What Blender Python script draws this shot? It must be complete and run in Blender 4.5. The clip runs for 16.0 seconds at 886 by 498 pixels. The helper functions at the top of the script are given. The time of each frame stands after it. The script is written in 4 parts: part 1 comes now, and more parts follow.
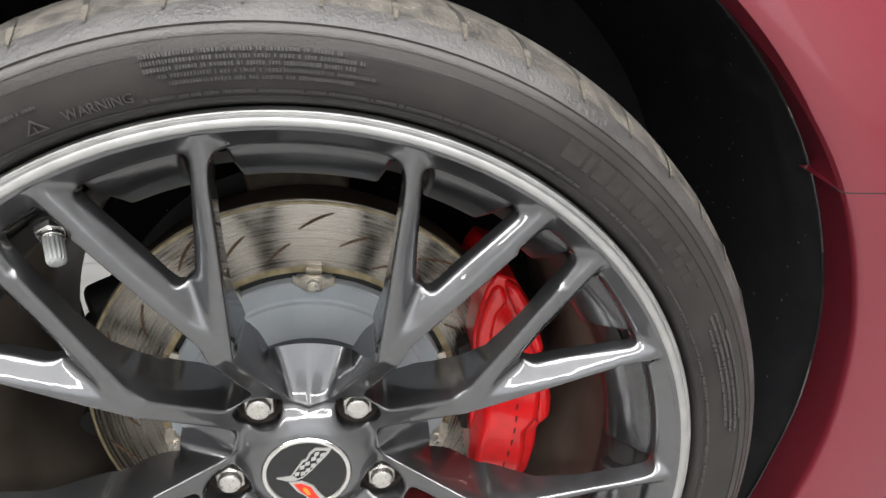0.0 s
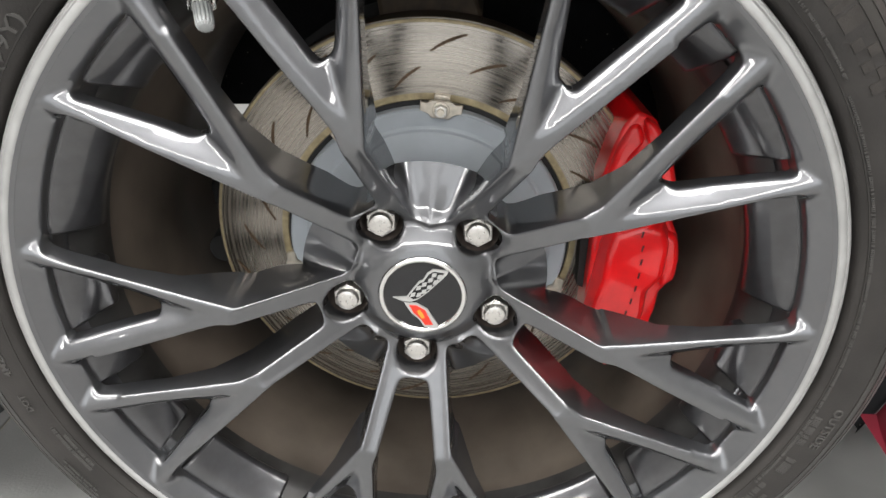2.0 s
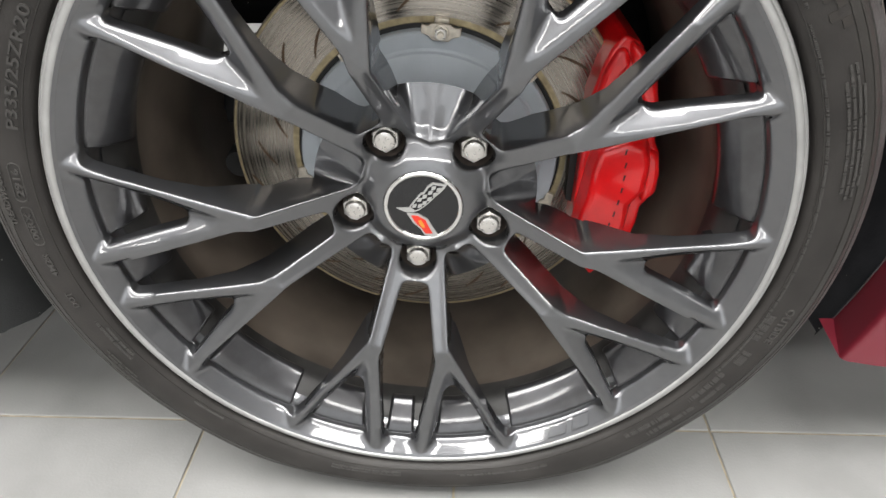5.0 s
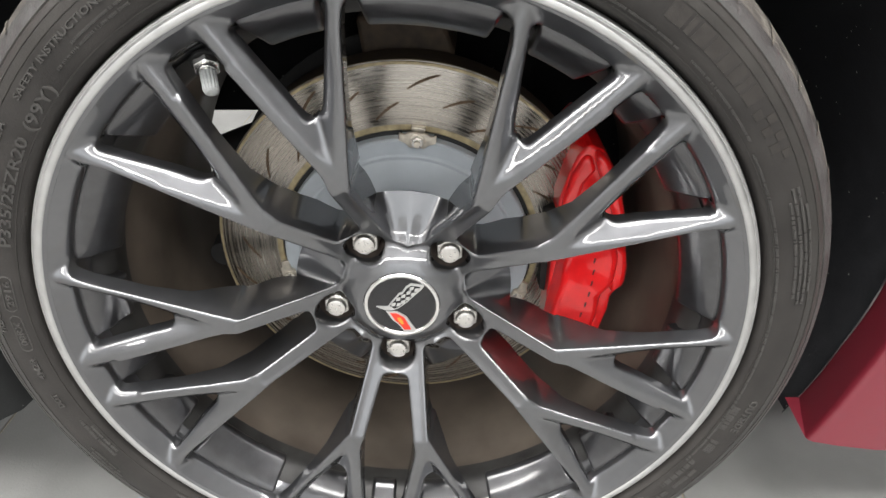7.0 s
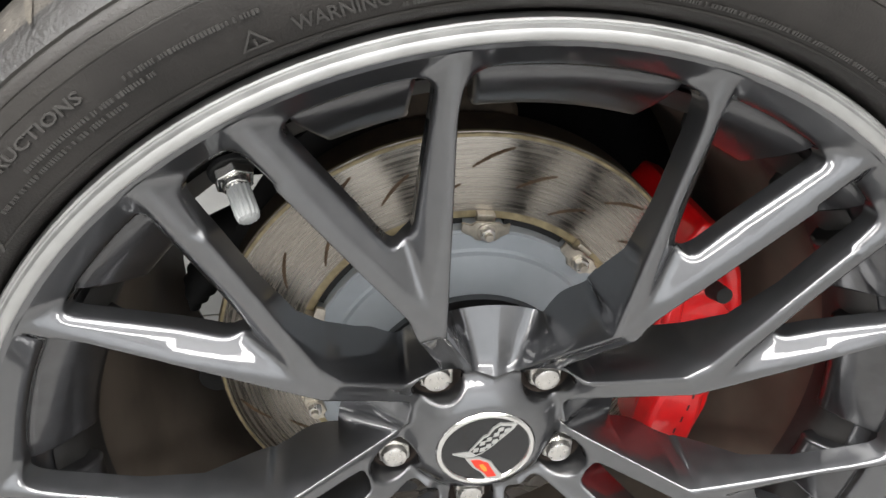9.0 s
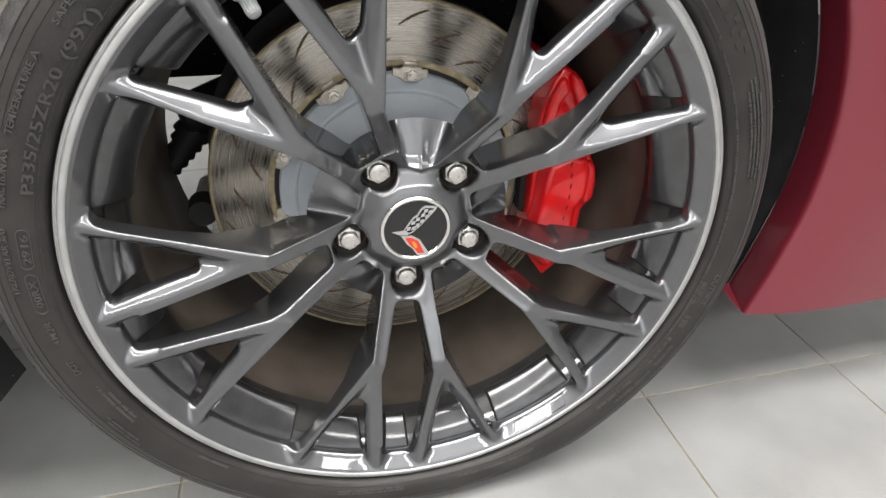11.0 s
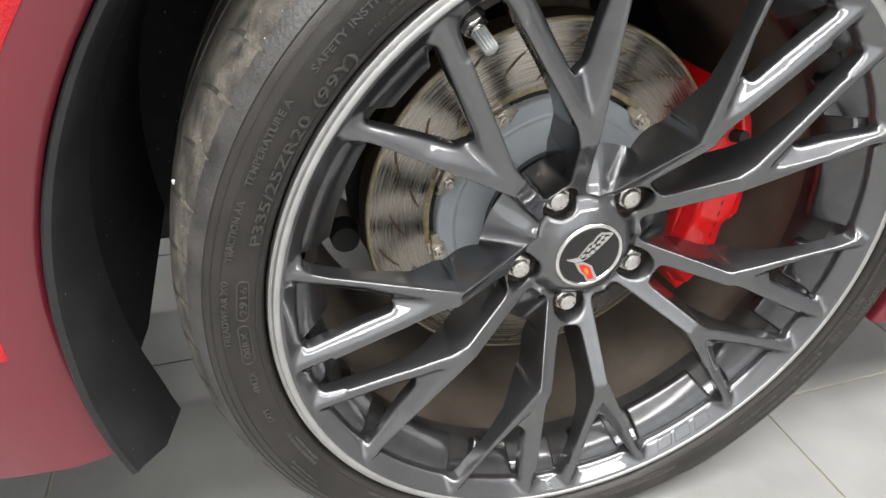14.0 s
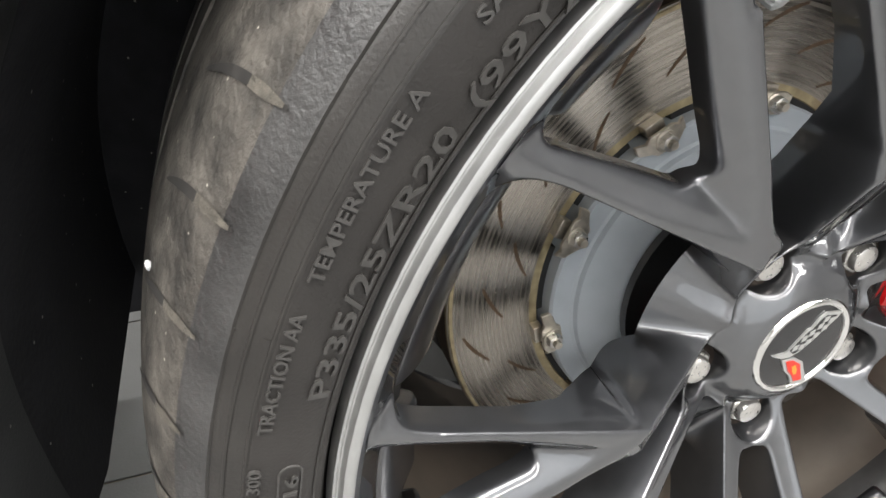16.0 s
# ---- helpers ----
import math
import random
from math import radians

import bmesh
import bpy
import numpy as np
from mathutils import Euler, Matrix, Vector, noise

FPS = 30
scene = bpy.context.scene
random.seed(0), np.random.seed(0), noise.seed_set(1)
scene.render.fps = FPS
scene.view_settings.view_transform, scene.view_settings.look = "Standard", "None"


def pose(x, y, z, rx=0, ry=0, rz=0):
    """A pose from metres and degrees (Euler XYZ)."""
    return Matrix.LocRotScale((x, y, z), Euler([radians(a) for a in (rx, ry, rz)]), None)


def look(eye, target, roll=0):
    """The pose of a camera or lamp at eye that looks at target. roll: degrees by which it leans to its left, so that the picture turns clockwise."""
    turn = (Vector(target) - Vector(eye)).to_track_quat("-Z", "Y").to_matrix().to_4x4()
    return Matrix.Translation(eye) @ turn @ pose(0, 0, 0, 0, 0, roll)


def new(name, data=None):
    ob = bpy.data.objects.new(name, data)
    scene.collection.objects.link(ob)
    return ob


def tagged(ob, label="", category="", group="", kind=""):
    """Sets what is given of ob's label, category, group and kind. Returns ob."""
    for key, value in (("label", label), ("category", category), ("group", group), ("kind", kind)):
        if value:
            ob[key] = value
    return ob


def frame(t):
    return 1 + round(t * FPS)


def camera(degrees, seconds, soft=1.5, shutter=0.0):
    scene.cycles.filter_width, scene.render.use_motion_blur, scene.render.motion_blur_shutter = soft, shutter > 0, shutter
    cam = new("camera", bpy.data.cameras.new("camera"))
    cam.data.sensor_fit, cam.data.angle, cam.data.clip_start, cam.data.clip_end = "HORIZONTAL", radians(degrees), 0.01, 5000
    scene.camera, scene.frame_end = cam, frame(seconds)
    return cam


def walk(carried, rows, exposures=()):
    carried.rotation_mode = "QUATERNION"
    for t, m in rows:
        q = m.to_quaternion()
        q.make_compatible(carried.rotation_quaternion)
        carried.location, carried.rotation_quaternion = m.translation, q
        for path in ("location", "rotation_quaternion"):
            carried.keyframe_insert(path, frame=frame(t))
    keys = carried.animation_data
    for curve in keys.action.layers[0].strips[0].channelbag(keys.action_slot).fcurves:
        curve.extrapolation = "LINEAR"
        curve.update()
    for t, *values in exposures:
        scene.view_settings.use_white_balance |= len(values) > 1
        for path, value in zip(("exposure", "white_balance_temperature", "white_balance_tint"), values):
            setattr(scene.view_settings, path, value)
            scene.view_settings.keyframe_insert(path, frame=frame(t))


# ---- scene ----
cam = camera(71.00, 16.0)
PATH = [
    (0, (0.0543, -0.3847, 0.6655), (0.1170, 0.0699, 0.4670), -1.13),
    (0.5, (0.0300, -0.3935, 0.6558), (0.0530, 0.0661, 0.4603), -1.20),
    (1, (0.0243, -0.3987, 0.6410), (0.0265, 0.0593, 0.4402), -0.99),
    (1.5, (0.0273, -0.4000, 0.6166), (0.0176, 0.0499, 0.3987), -0.90),
    (2, (0.0299, -0.4045, 0.5801), (0.0138, 0.0355, 0.3432), -0.88),
    (2.5, (0.0319, -0.4171, 0.5532), (0.0118, 0.0114, 0.2963), -0.90),
    (3, (0.0402, -0.4286, 0.5261), (0.0157, -0.0120, 0.2507), -1.03),
    (3.2, (0.0418, -0.4296, 0.5168), (0.0176, -0.0172, 0.2352), -1.03),
    (5.3, (0.0347, -0.4506, 0.6141), (0.0175, -0.0435, 0.3244), -0.82),
    (5.5, (0.0358, -0.4500, 0.6234), (0.0193, -0.0379, 0.3407), -0.82),
    (6, (0.0202, -0.4634, 0.6507), (0.0088, -0.0426, 0.3811), -0.52),
    (6.5, (-0.0044, -0.4756, 0.6742), (-0.0109, -0.0529, 0.4071), -0.30),
    (7, (0.0417, -0.4403, 0.6523), (0.0354, -0.0159, 0.3880), -0.46),
    (7.5, (-0.0099, -0.3821, 0.6687), (-0.0018, 0.0454, 0.4094), 0.24),
    (8, (-0.0475, -0.3243, 0.6664), (-0.0190, 0.1048, 0.4113), -0.75),
    (8.2, (-0.0492, -0.2827, 0.6491), (-0.0220, 0.1464, 0.3940), -1.24),
    (10.3, (-0.0780, -0.4018, 0.6588), (0.0219, 0.0102, 0.3939), 0.71),
    (10.5, (-0.0769, -0.4470, 0.6555), (0.0224, -0.0334, 0.3928), 0.60),
    (11, (-0.0969, -0.4937, 0.6143), (0.0087, -0.0827, 0.3497), 0.91),
    (11.5, (-0.1295, -0.4963, 0.5915), (-0.0212, -0.0891, 0.3224), 0.96),
    (12, (-0.1566, -0.4863, 0.6013), (-0.0461, -0.0812, 0.3299), 0.93),
    (12.5, (-0.1959, -0.4631, 0.6242), (-0.0847, -0.0606, 0.3492), 1.03),
    (13, (-0.2340, -0.4425, 0.6334), (-0.1187, -0.0423, 0.3568), 1.20),
    (13.5, (-0.2454, -0.4422, 0.6453), (-0.1287, -0.0425, 0.3686), 1.14),
    (14, (-0.2529, -0.4162, 0.6384), (-0.1346, -0.0164, 0.3625), 0.60),
    (14.5, (-0.2813, -0.3343, 0.6127), (-0.1603, 0.0619, 0.3326), 0.33),
    (15, (-0.2900, -0.2562, 0.5600), (-0.1570, 0.1450, 0.2929), 0.45),
    (15.5, (-0.2872, -0.2235, 0.5452), (-0.1500, 0.1805, 0.2844), 0.64),
    (16, (-0.2839, -0.2132, 0.5587), (-0.1446, 0.1942, 0.3044), 0.53),
]
# the clip's camera sets its own exposure as it goes
GAIN = [(0, 0.18), (1, 0.28), (2, 0.22), (3, 0.18), (5.5, 0.04), (6, 0.20), (7, 0.30), (8, 0.20), (10.5, 0.20), (11, 0.06), (12.5, -0.08), (13.5, 0.02), (14.5, 0.20), (15, 0.20), (16, 0.26)]
walk(cam, [(t, look(eye, target, roll)) for t, eye, target, roll in PATH], GAIN)

# ---- light ----
world = bpy.data.worlds.new("room_air")
scene.world = world
world.use_nodes = True
world.node_tree.nodes["Background"].inputs[0].default_value = (0.9, 0.95, 1.0, 1)
world.node_tree.nodes["Background"].inputs[1].default_value = 0.25


def strip_lamp(x, y, z, wide, long, watts, turn=0.0):
    data = bpy.data.lights.new("strip_light", "AREA")
    data.shape, data.size, data.size_y, data.energy, data.color = "RECTANGLE", wide, long, watts, (1.0, 0.985, 0.96)
    ob = new("strip_light", data)
    ob.matrix_world = pose(x, y, z, turn, 0, 0)
    tagged(ob, "long white strip light on the garage ceiling", "light", "ceiling lights")
    return ob


for ly in (-0.45, -1.05, -2.9):
    strip_lamp(-0.4, ly, 2.55, 5.8, 0.42, 112)
    strip_lamp(-0.4, ly, 2.60, 5.8, 0.42, 14, 180)
strip_lamp(-0.9, 2.2, 2.55, 5.6, 0.07, 60)
strip_lamp(-0.9, 2.2, 2.60, 5.6, 0.07, 15, 180)

# fill light added behind the camera to brighten the wheel's front
fill_light = bpy.data.lights.new("front_fill", "AREA")
fill_light.shape, fill_light.size, fill_light.size_y, fill_light.energy, fill_light.color = "RECTANGLE", 3.6, 2.6, 42, (0.97, 0.99, 1.0)
front = new("front_fill", fill_light)
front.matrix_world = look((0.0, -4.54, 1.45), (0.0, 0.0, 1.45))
tagged(front, "wide fill light added behind the camera", "window", kind="structure")


# ---- materials ----
def material(name, base, rough=0.5, metal=0.0, coat=0.0, spec=0.5, vary=0.0, scale=40.0, bump=0.0, bump_scale=300.0, second=None, bump_detail=4):
    """A principled surface whose colour and gloss drift at two scales, with fine relief."""
    m = bpy.data.materials.new(name)
    m.use_nodes = True
    nt = m.node_tree
    b = nt.nodes["Principled BSDF"]
    b.inputs["Base Color"].default_value = (*base, 1)
    b.inputs["Roughness"].default_value = rough
    b.inputs["Metallic"].default_value = metal
    b.inputs["Coat Weight"].default_value = coat
    b.inputs["Coat Roughness"].default_value = 0.04
    b.inputs["Specular IOR Level"].default_value = spec
    co = nt.nodes.new("ShaderNodeTexCoord")
    if vary > 0:
        big = nt.nodes.new("ShaderNodeTexNoise")
        big.inputs["Scale"].default_value, big.inputs["Detail"].default_value = scale, 8
        nt.links.new(co.outputs["Object"], big.inputs["Vector"])
        mix = nt.nodes.new("ShaderNodeMix")
        mix.data_type = "RGBA"
        lo = tuple(c * (1 - vary) for c in base)
        hi = second or tuple(min(1, c * (1 + vary)) for c in base)
        mix.inputs[6].default_value, mix.inputs[7].default_value = (*lo, 1), (*hi, 1)
        ramp = nt.nodes.new("ShaderNodeMapRange")
        ramp.inputs[1].default_value, ramp.inputs[2].default_value = 0.3, 0.7
        nt.links.new(big.outputs[0], ramp.inputs[0])
        nt.links.new(ramp.outputs[0], mix.inputs[0])
        nt.links.new(mix.outputs[2], b.inputs["Base Color"])
        r = nt.nodes.new("ShaderNodeMapRange")
        r.inputs[3].default_value, r.inputs[4].default_value = rough * 0.8, min(1, rough * 1.25)
        nt.links.new(big.outputs[0], r.inputs[0])
        nt.links.new(r.outputs[0], b.inputs["Roughness"])
    if bump > 0:
        fine = nt.nodes.new("ShaderNodeTexNoise")
        fine.inputs["Scale"].default_value, fine.inputs["Detail"].default_value = bump_scale, bump_detail
        nt.links.new(co.outputs["Object"], fine.inputs["Vector"])
        bp = nt.nodes.new("ShaderNodeBump")
        bp.inputs["Strength"].default_value, bp.inputs["Distance"].default_value = 1.0, bump
        nt.links.new(fine.outputs[0], bp.inputs["Height"])
        nt.links.new(bp.outputs[0], b.inputs["Normal"])
    return m


GUNMETAL = material("gunmetal_paint", (0.125, 0.127, 0.135), 0.36, 0.92, 1.0, vary=0.04, scale=120, bump=0.0010, bump_scale=16, bump_detail=0)
GUNMETAL.node_tree.nodes["Principled BSDF"].inputs["Coat Roughness"].default_value = 0.03
GUNMETAL.node_tree.nodes["Principled BSDF"].inputs["Coat IOR"].default_value = 1.8
GUNMETAL.node_tree.nodes["Principled BSDF"].inputs["Specular Tint"].default_value = (0.12, 0.12, 0.13, 1)
# darker copy of the gunmetal, with mirrored dark put into its base
LEDGE = material("shaded_gunmetal", (0.055, 0.055, 0.059), 0.36, 0.80, 0.8, vary=0.2, scale=60, bump=0.0008, bump_scale=28, bump_detail=1)
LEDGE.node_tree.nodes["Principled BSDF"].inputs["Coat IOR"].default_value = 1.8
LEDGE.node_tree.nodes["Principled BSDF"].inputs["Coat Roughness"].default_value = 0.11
MACHINED = material("machined_alloy", (0.54, 0.54, 0.535), 0.48, 1.0, 0.2, vary=0.1, scale=60)
TREAD = material("dusty_tread", (0.044, 0.041, 0.037), 0.62, 0, 0, 0.45, vary=0.5, scale=70, bump=0.0012, bump_scale=300, second=(0.105, 0.095, 0.082))
RUBBER = material("tyre_rubber", (0.025, 0.0228, 0.0212), 0.45, 0, 0, 0.32, vary=0.3, scale=25, bump=0.0002, bump_scale=900)
NAME = material("name_rubber", (0.026, 0.0228, 0.0205), 0.33, 0, 0, 0.40, vary=0.25, scale=160, bump=0.0002, bump_scale=1200)
BAND = material("band_rubber", (0.024, 0.022, 0.020), 0.38, 0, 0, 0.40, vary=0.25, scale=30, bump=0.0002, bump_scale=700)
SHEEN = material("shoulder_rubber", (0.042, 0.041, 0.040), 0.42, 0, 0, 0.45, vary=0.45, scale=30, bump=0.0006, bump_scale=420)
GROOVE = material("groove_dirt", (0.019, 0.0172, 0.0155), 0.8, vary=0.5, scale=160)
DUST = material("packed_dust", (0.085, 0.076, 0.062), 0.9, vary=0.35, scale=300, bump=0.0004, bump_scale=900)
LETTER = material("raised_rubber", (0.046, 0.0435, 0.041), 0.36, 0, 0, 0.5, vary=0.2, scale=200)
DISC = material("brushed_steel", (0.60, 0.54, 0.48), 0.24, 1.0, 0, vary=0.08, scale=30)
nt = DISC.node_tree
bsdf = nt.nodes["Principled BSDF"]
bsdf.inputs["Anisotropic"].default_value = 0.82
bsdf.inputs["Anisotropic Rotation"].default_value = 0.25
tangent = nt.nodes.new("ShaderNodeTangent")
tangent.direction_type, tangent.axis = "RADIAL", "Y"
nt.links.new(tangent.outputs[0], bsdf.inputs["Tangent"])
coord = nt.nodes.new("ShaderNodeTexCoord")
flatten = nt.nodes.new("ShaderNodeVectorMath")
flatten.operation = "MULTIPLY"
flatten.inputs[1].default_value = (1, 0, 1)
nt.links.new(coord.outputs["Object"], flatten.inputs[0])
radius = nt.nodes.new("ShaderNodeVectorMath")
radius.operation = "LENGTH"
nt.links.new(flatten.outputs[0], radius.inputs[0])
lathe = nt.nodes.new("ShaderNodeTexNoise")
lathe.noise_dimensions = "1D"
lathe.inputs["Scale"].default_value, lathe.inputs["Detail"].default_value = 1400, 3
nt.links.new(radius.outputs["Value"], lathe.inputs["W"])
relief = nt.nodes.new("ShaderNodeBump")
relief.inputs["Strength"].default_value, relief.inputs["Distance"].default_value = 0.36, 0.0001
nt.links.new(lathe.outputs[0], relief.inputs["Height"])
nt.links.new(relief.outputs[0], bsdf.inputs["Normal"])
# turned rings of polished and duller steel
rings = nt.nodes.new("ShaderNodeTexNoise")
rings.noise_dimensions = "1D"
rings.inputs["Scale"].default_value, rings.inputs["Detail"].default_value = 420, 5
nt.links.new(radius.outputs["Value"], rings.inputs["W"])
spread = nt.nodes.new("ShaderNodeMapRange")
spread.inputs[1].default_value, spread.inputs[2].default_value = 0.3, 0.7
spread.inputs[3].default_value, spread.inputs[4].default_value = 0.21, 0.34
nt.links.new(rings.outputs[0], spread.inputs[0])
nt.links.new(spread.outputs[0], bsdf.inputs["Roughness"])
tint = nt.nodes.new("ShaderNodeMix")
tint.data_type = "RGBA"
tint.inputs[6].default_value, tint.inputs[7].default_value = (0.18, 0.162, 0.142, 1), (0.43, 0.395, 0.35, 1)
nt.links.new(rings.outputs[0], tint.inputs[0])
nt.links.new(tint.outputs[2], bsdf.inputs["Base Color"])
RUST = material("rusty_edge", (0.40, 0.33, 0.20), 0.5, 0.5, 0, vary=0.3, scale=120)
SOOT = material("rusted_iron", (0.07, 0.05, 0.034), 0.7, 0.2, 0, vary=0.4, scale=90)
SLOT = material("slot_rust", (0.09, 0.055, 0.03), 0.8, 0, 0, vary=0.3, scale=300)
HAT = material("grey_hat_paint", (0.41, 0.445, 0.48), 0.45, 0, 0, vary=0.05, scale=50)
CLIP = material("cadmium_clip", (0.62, 0.57, 0.49), 0.34, 0.85, 0, vary=0.2, scale=200)
SATIN = material("satin_nickel", (0.66, 0.64, 0.61), 0.28, 0.9, 0, vary=0.08, scale=300)
CHROME = material("chrome", (0.85, 0.84, 0.82), 0.14, 1.0, 0, vary=0.05, scale=100)
RED_PAINT = material("caliper_paint", (0.82, 0.007, 0.010), 0.3, 0, 0.8, vary=0.08, scale=80)
DARK_BAR = material("dark_print", (0.05, 0.005, 0.006), 0.5)
BODY = material("maroon_paint", (0.165, 0.015, 0.027), 0.34, 0.15, 0.7, vary=0.05, scale=1500)
LENS = material("red_lens", (0.46, 0.006, 0.014), 0.16, 0, 0.2, vary=0.25, scale=600, bump=0.0006, bump_scale=500)
LINER = material("black_liner", (0.020, 0.0205, 0.023), 0.75, 0, 0, 0.2, vary=0.3, scale=40, bump=0.0004, bump_scale=250)


def specked(mat, scale, size, tone):
    """Scatters small pale grains of grit over a surface."""
    tree = mat.node_tree
    shader = tree.nodes["Principled BSDF"]
    here = tree.nodes.new("ShaderNodeTexCoord")
    cells = tree.nodes.new("ShaderNodeTexVoronoi")
    cells.inputs["Scale"].default_value = scale
    tree.links.new(here.outputs["Object"], cells.inputs["Vector"])
    near = tree.nodes.new("ShaderNodeMath")
    near.operation = "LESS_THAN"
    near.inputs[1].default_value = size
    tree.links.new(cells.outputs["Distance"], near.inputs[0])
    blend = tree.nodes.new("ShaderNodeMix")
    blend.data_type = "RGBA"
    blend.inputs[7].default_value = (*tone, 1)
    tree.links.new(near.outputs[0], blend.inputs[0])
    old = shader.inputs["Base Color"].links[0].from_socket
    tree.links.new(old, blend.inputs[6])
    tree.links.new(blend.outputs[2], shader.inputs["Base Color"])


specked(LINER, 60, 0.055, (0.30, 0.29, 0.27))
specked(TREAD, 110, 0.06, (0.40, 0.37, 0.32))
TRIM = material("grey_plastic", (0.017, 0.018, 0.0185), 0.55, 0, 0, 0.4, vary=0.25, scale=30, bump=0.0002, bump_scale=700)
specked(TRIM, 70, 0.05, (0.20, 0.19, 0.18))
RECESS = material("dusty_recess", (0.12, 0.098, 0.086), 0.5, 0.2, 0, vary=0.3, scale=120)
DARK_STEP = material("dark_step_paint", (0.040, 0.039, 0.038), 0.42, 0.3, 0, vary=0.3, scale=40)
BLACK = material("black_gloss", (0.008, 0.008, 0.009), 0.15, 0, 0.25)
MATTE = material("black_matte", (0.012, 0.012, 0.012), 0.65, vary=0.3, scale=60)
BARREL = material("dusty_barrel", (0.115, 0.094, 0.076), 0.45, 0.20, 0, vary=0.42, scale=11)
PALE = material("pale_aluminium", (0.86, 0.87, 0.87), 0.45, 0.3, 0, vary=0.06, scale=40)
CAST = material("cast_aluminium", (0.5, 0.5, 0.49), 0.5, 0.6, 0, vary=0.12, scale=60, bump=0.0003, bump_scale=400)
PLASTIC = material("pale_plastic", (0.34, 0.35, 0.35), 0.4, vary=0.06, scale=200)
SILVER = material("silver_print", (0.50, 0.50, 0.49), 0.3, 0.6)
RED_PRINT = material("red_print", (0.6, 0.03, 0.015), 0.3)
YELLOW = material("yellow_print", (0.62, 0.27, 0.03), 0.4)
TILE = material("grey_tile", (0.225, 0.225, 0.221), 0.40, 0, 0, vary=0.13, scale=9, bump=0.0003, bump_scale=350)
GROUT = material("grout", (0.29, 0.25, 0.18), 0.9, vary=0.3, scale=60)
BRIGHT_WALL = material("fresh_white_wall", (0.78, 0.78, 0.77), 0.6, vary=0.03, scale=3)
WALL = material("grey_wall", (0.50, 0.50, 0.50), 0.7, vary=0.06, scale=3)

H, TWIST, PCD, FLOOR = 0.332, 119.3, 0.0603, 0.010


# ---- building helpers ----
def mesh_of(name, bm, mat, angle=32):
    bmesh.ops.recalc_face_normals(bm, faces=bm.faces)
    me = bpy.data.meshes.new(name)
    for f in bm.faces:
        f.smooth = True
    bm.to_mesh(me)
    bm.free()
    me.materials.append(mat)
    me.set_sharp_from_angle(angle=radians(angle))
    return me


def part(name, bm, mat, parent, label="", angle=32):
    ob = new(name, mesh_of(name, bm, mat, angle) if isinstance(bm, bmesh.types.BMesh) else bm)
    ob.parent = parent
    return tagged(ob, label) if label else ob


def thing(name, label, category, at=(0, 0, 0), group="", kind=""):
    ob = new(name)
    ob.location = at
    return tagged(ob, label, category, group, kind)


def bevel(ob, width, segments=2, angle=30):
    mod = ob.modifiers.new("bevel", "BEVEL")
    mod.width, mod.segments, mod.limit_method, mod.angle_limit = width, segments, "ANGLE", radians(angle)
    mod.harden_normals = False
    return ob


def on_wheel(r, deg, y):
    """A place by radius and angle round the axle (wheel's own axes: its hub at the origin)."""
    a = radians(deg)
    return Vector((r * math.cos(a), y, r * math.sin(a)))


def revolve(profile, steps=96, a0=0.0, a1=360.0, shape=None):
    """Turns a profile of (radius, depth) about the axle."""
    bm = bmesh.new()
    full = abs(a1 - a0) >= 360
    n = steps if full else steps + 1
    rings = []
    for k in range(n):
        a = a0 + (a1 - a0) * k / steps
        ring = [on_wheel(r, a, y) for r, y in profile]
        rings.append([bm.verts.new(shape(p) if shape else p) for p in ring])
    for k in range(n if full else n - 1):
        p, q = rings[k], rings[(k + 1) % n]
        for i in range(len(profile) - 1):
            if (p[i].co - q[i].co).length < 1e-7:
                bm.faces.new((p[i], p[i + 1], q[i + 1]))
            elif (p[i + 1].co - q[i + 1].co).length < 1e-7:
                bm.faces.new((p[i], p[i + 1], q[i]))
            else:
                bm.faces.new((p[i], p[i + 1], q[i + 1], q[i]))
    bmesh.ops.remove_doubles(bm, verts=bm.verts, dist=1e-6)
    return bm


def swept_block(profile, a0, a1, steps=8):
    """A closed block: a closed profile of (radius, depth) swept round the axle."""
    bm = bmesh.new()
    rings = [[bm.verts.new(on_wheel(r, a0 + (a1 - a0) * k / steps, y)) for r, y in profile] for k in range(steps + 1)]
    n = len(profile)
    for p, q in zip(rings, rings[1:]):
        for i in range(n):
            bm.faces.new((p[i], p[(i + 1) % n], q[(i + 1) % n], q[i]))
    bm.faces.new(rings[0])
    bm.faces.new(rings[-1][::-1])
    return bm


def prism(points, y0, y1, inset=0.0):
    """A flat outline of (x, z) given depth from y0 (front) to y1; the front may be drawn in by inset."""
    bm = bmesh.new()
    cx, cz = sum(p[0] for p in points) / len(points), sum(p[1] for p in points) / len(points)
    front = []
    for x, z in points:
        d = math.hypot(x - cx, z - cz) or 1
        k = max(0.0, 1 - inset / d)
        front.append(bm.verts.new((cx + (x - cx) * k, y0, cz + (z - cz) * k)))
    back = [bm.verts.new((x, y1, z)) for x, z in points]
    n = len(points)
    bm.faces.new(front)
    bm.faces.new(back[::-1])
    for i in range(n):
        bm.faces.new((front[i], front[(i + 1) % n], back[(i + 1) % n], back[i]))
    return bm


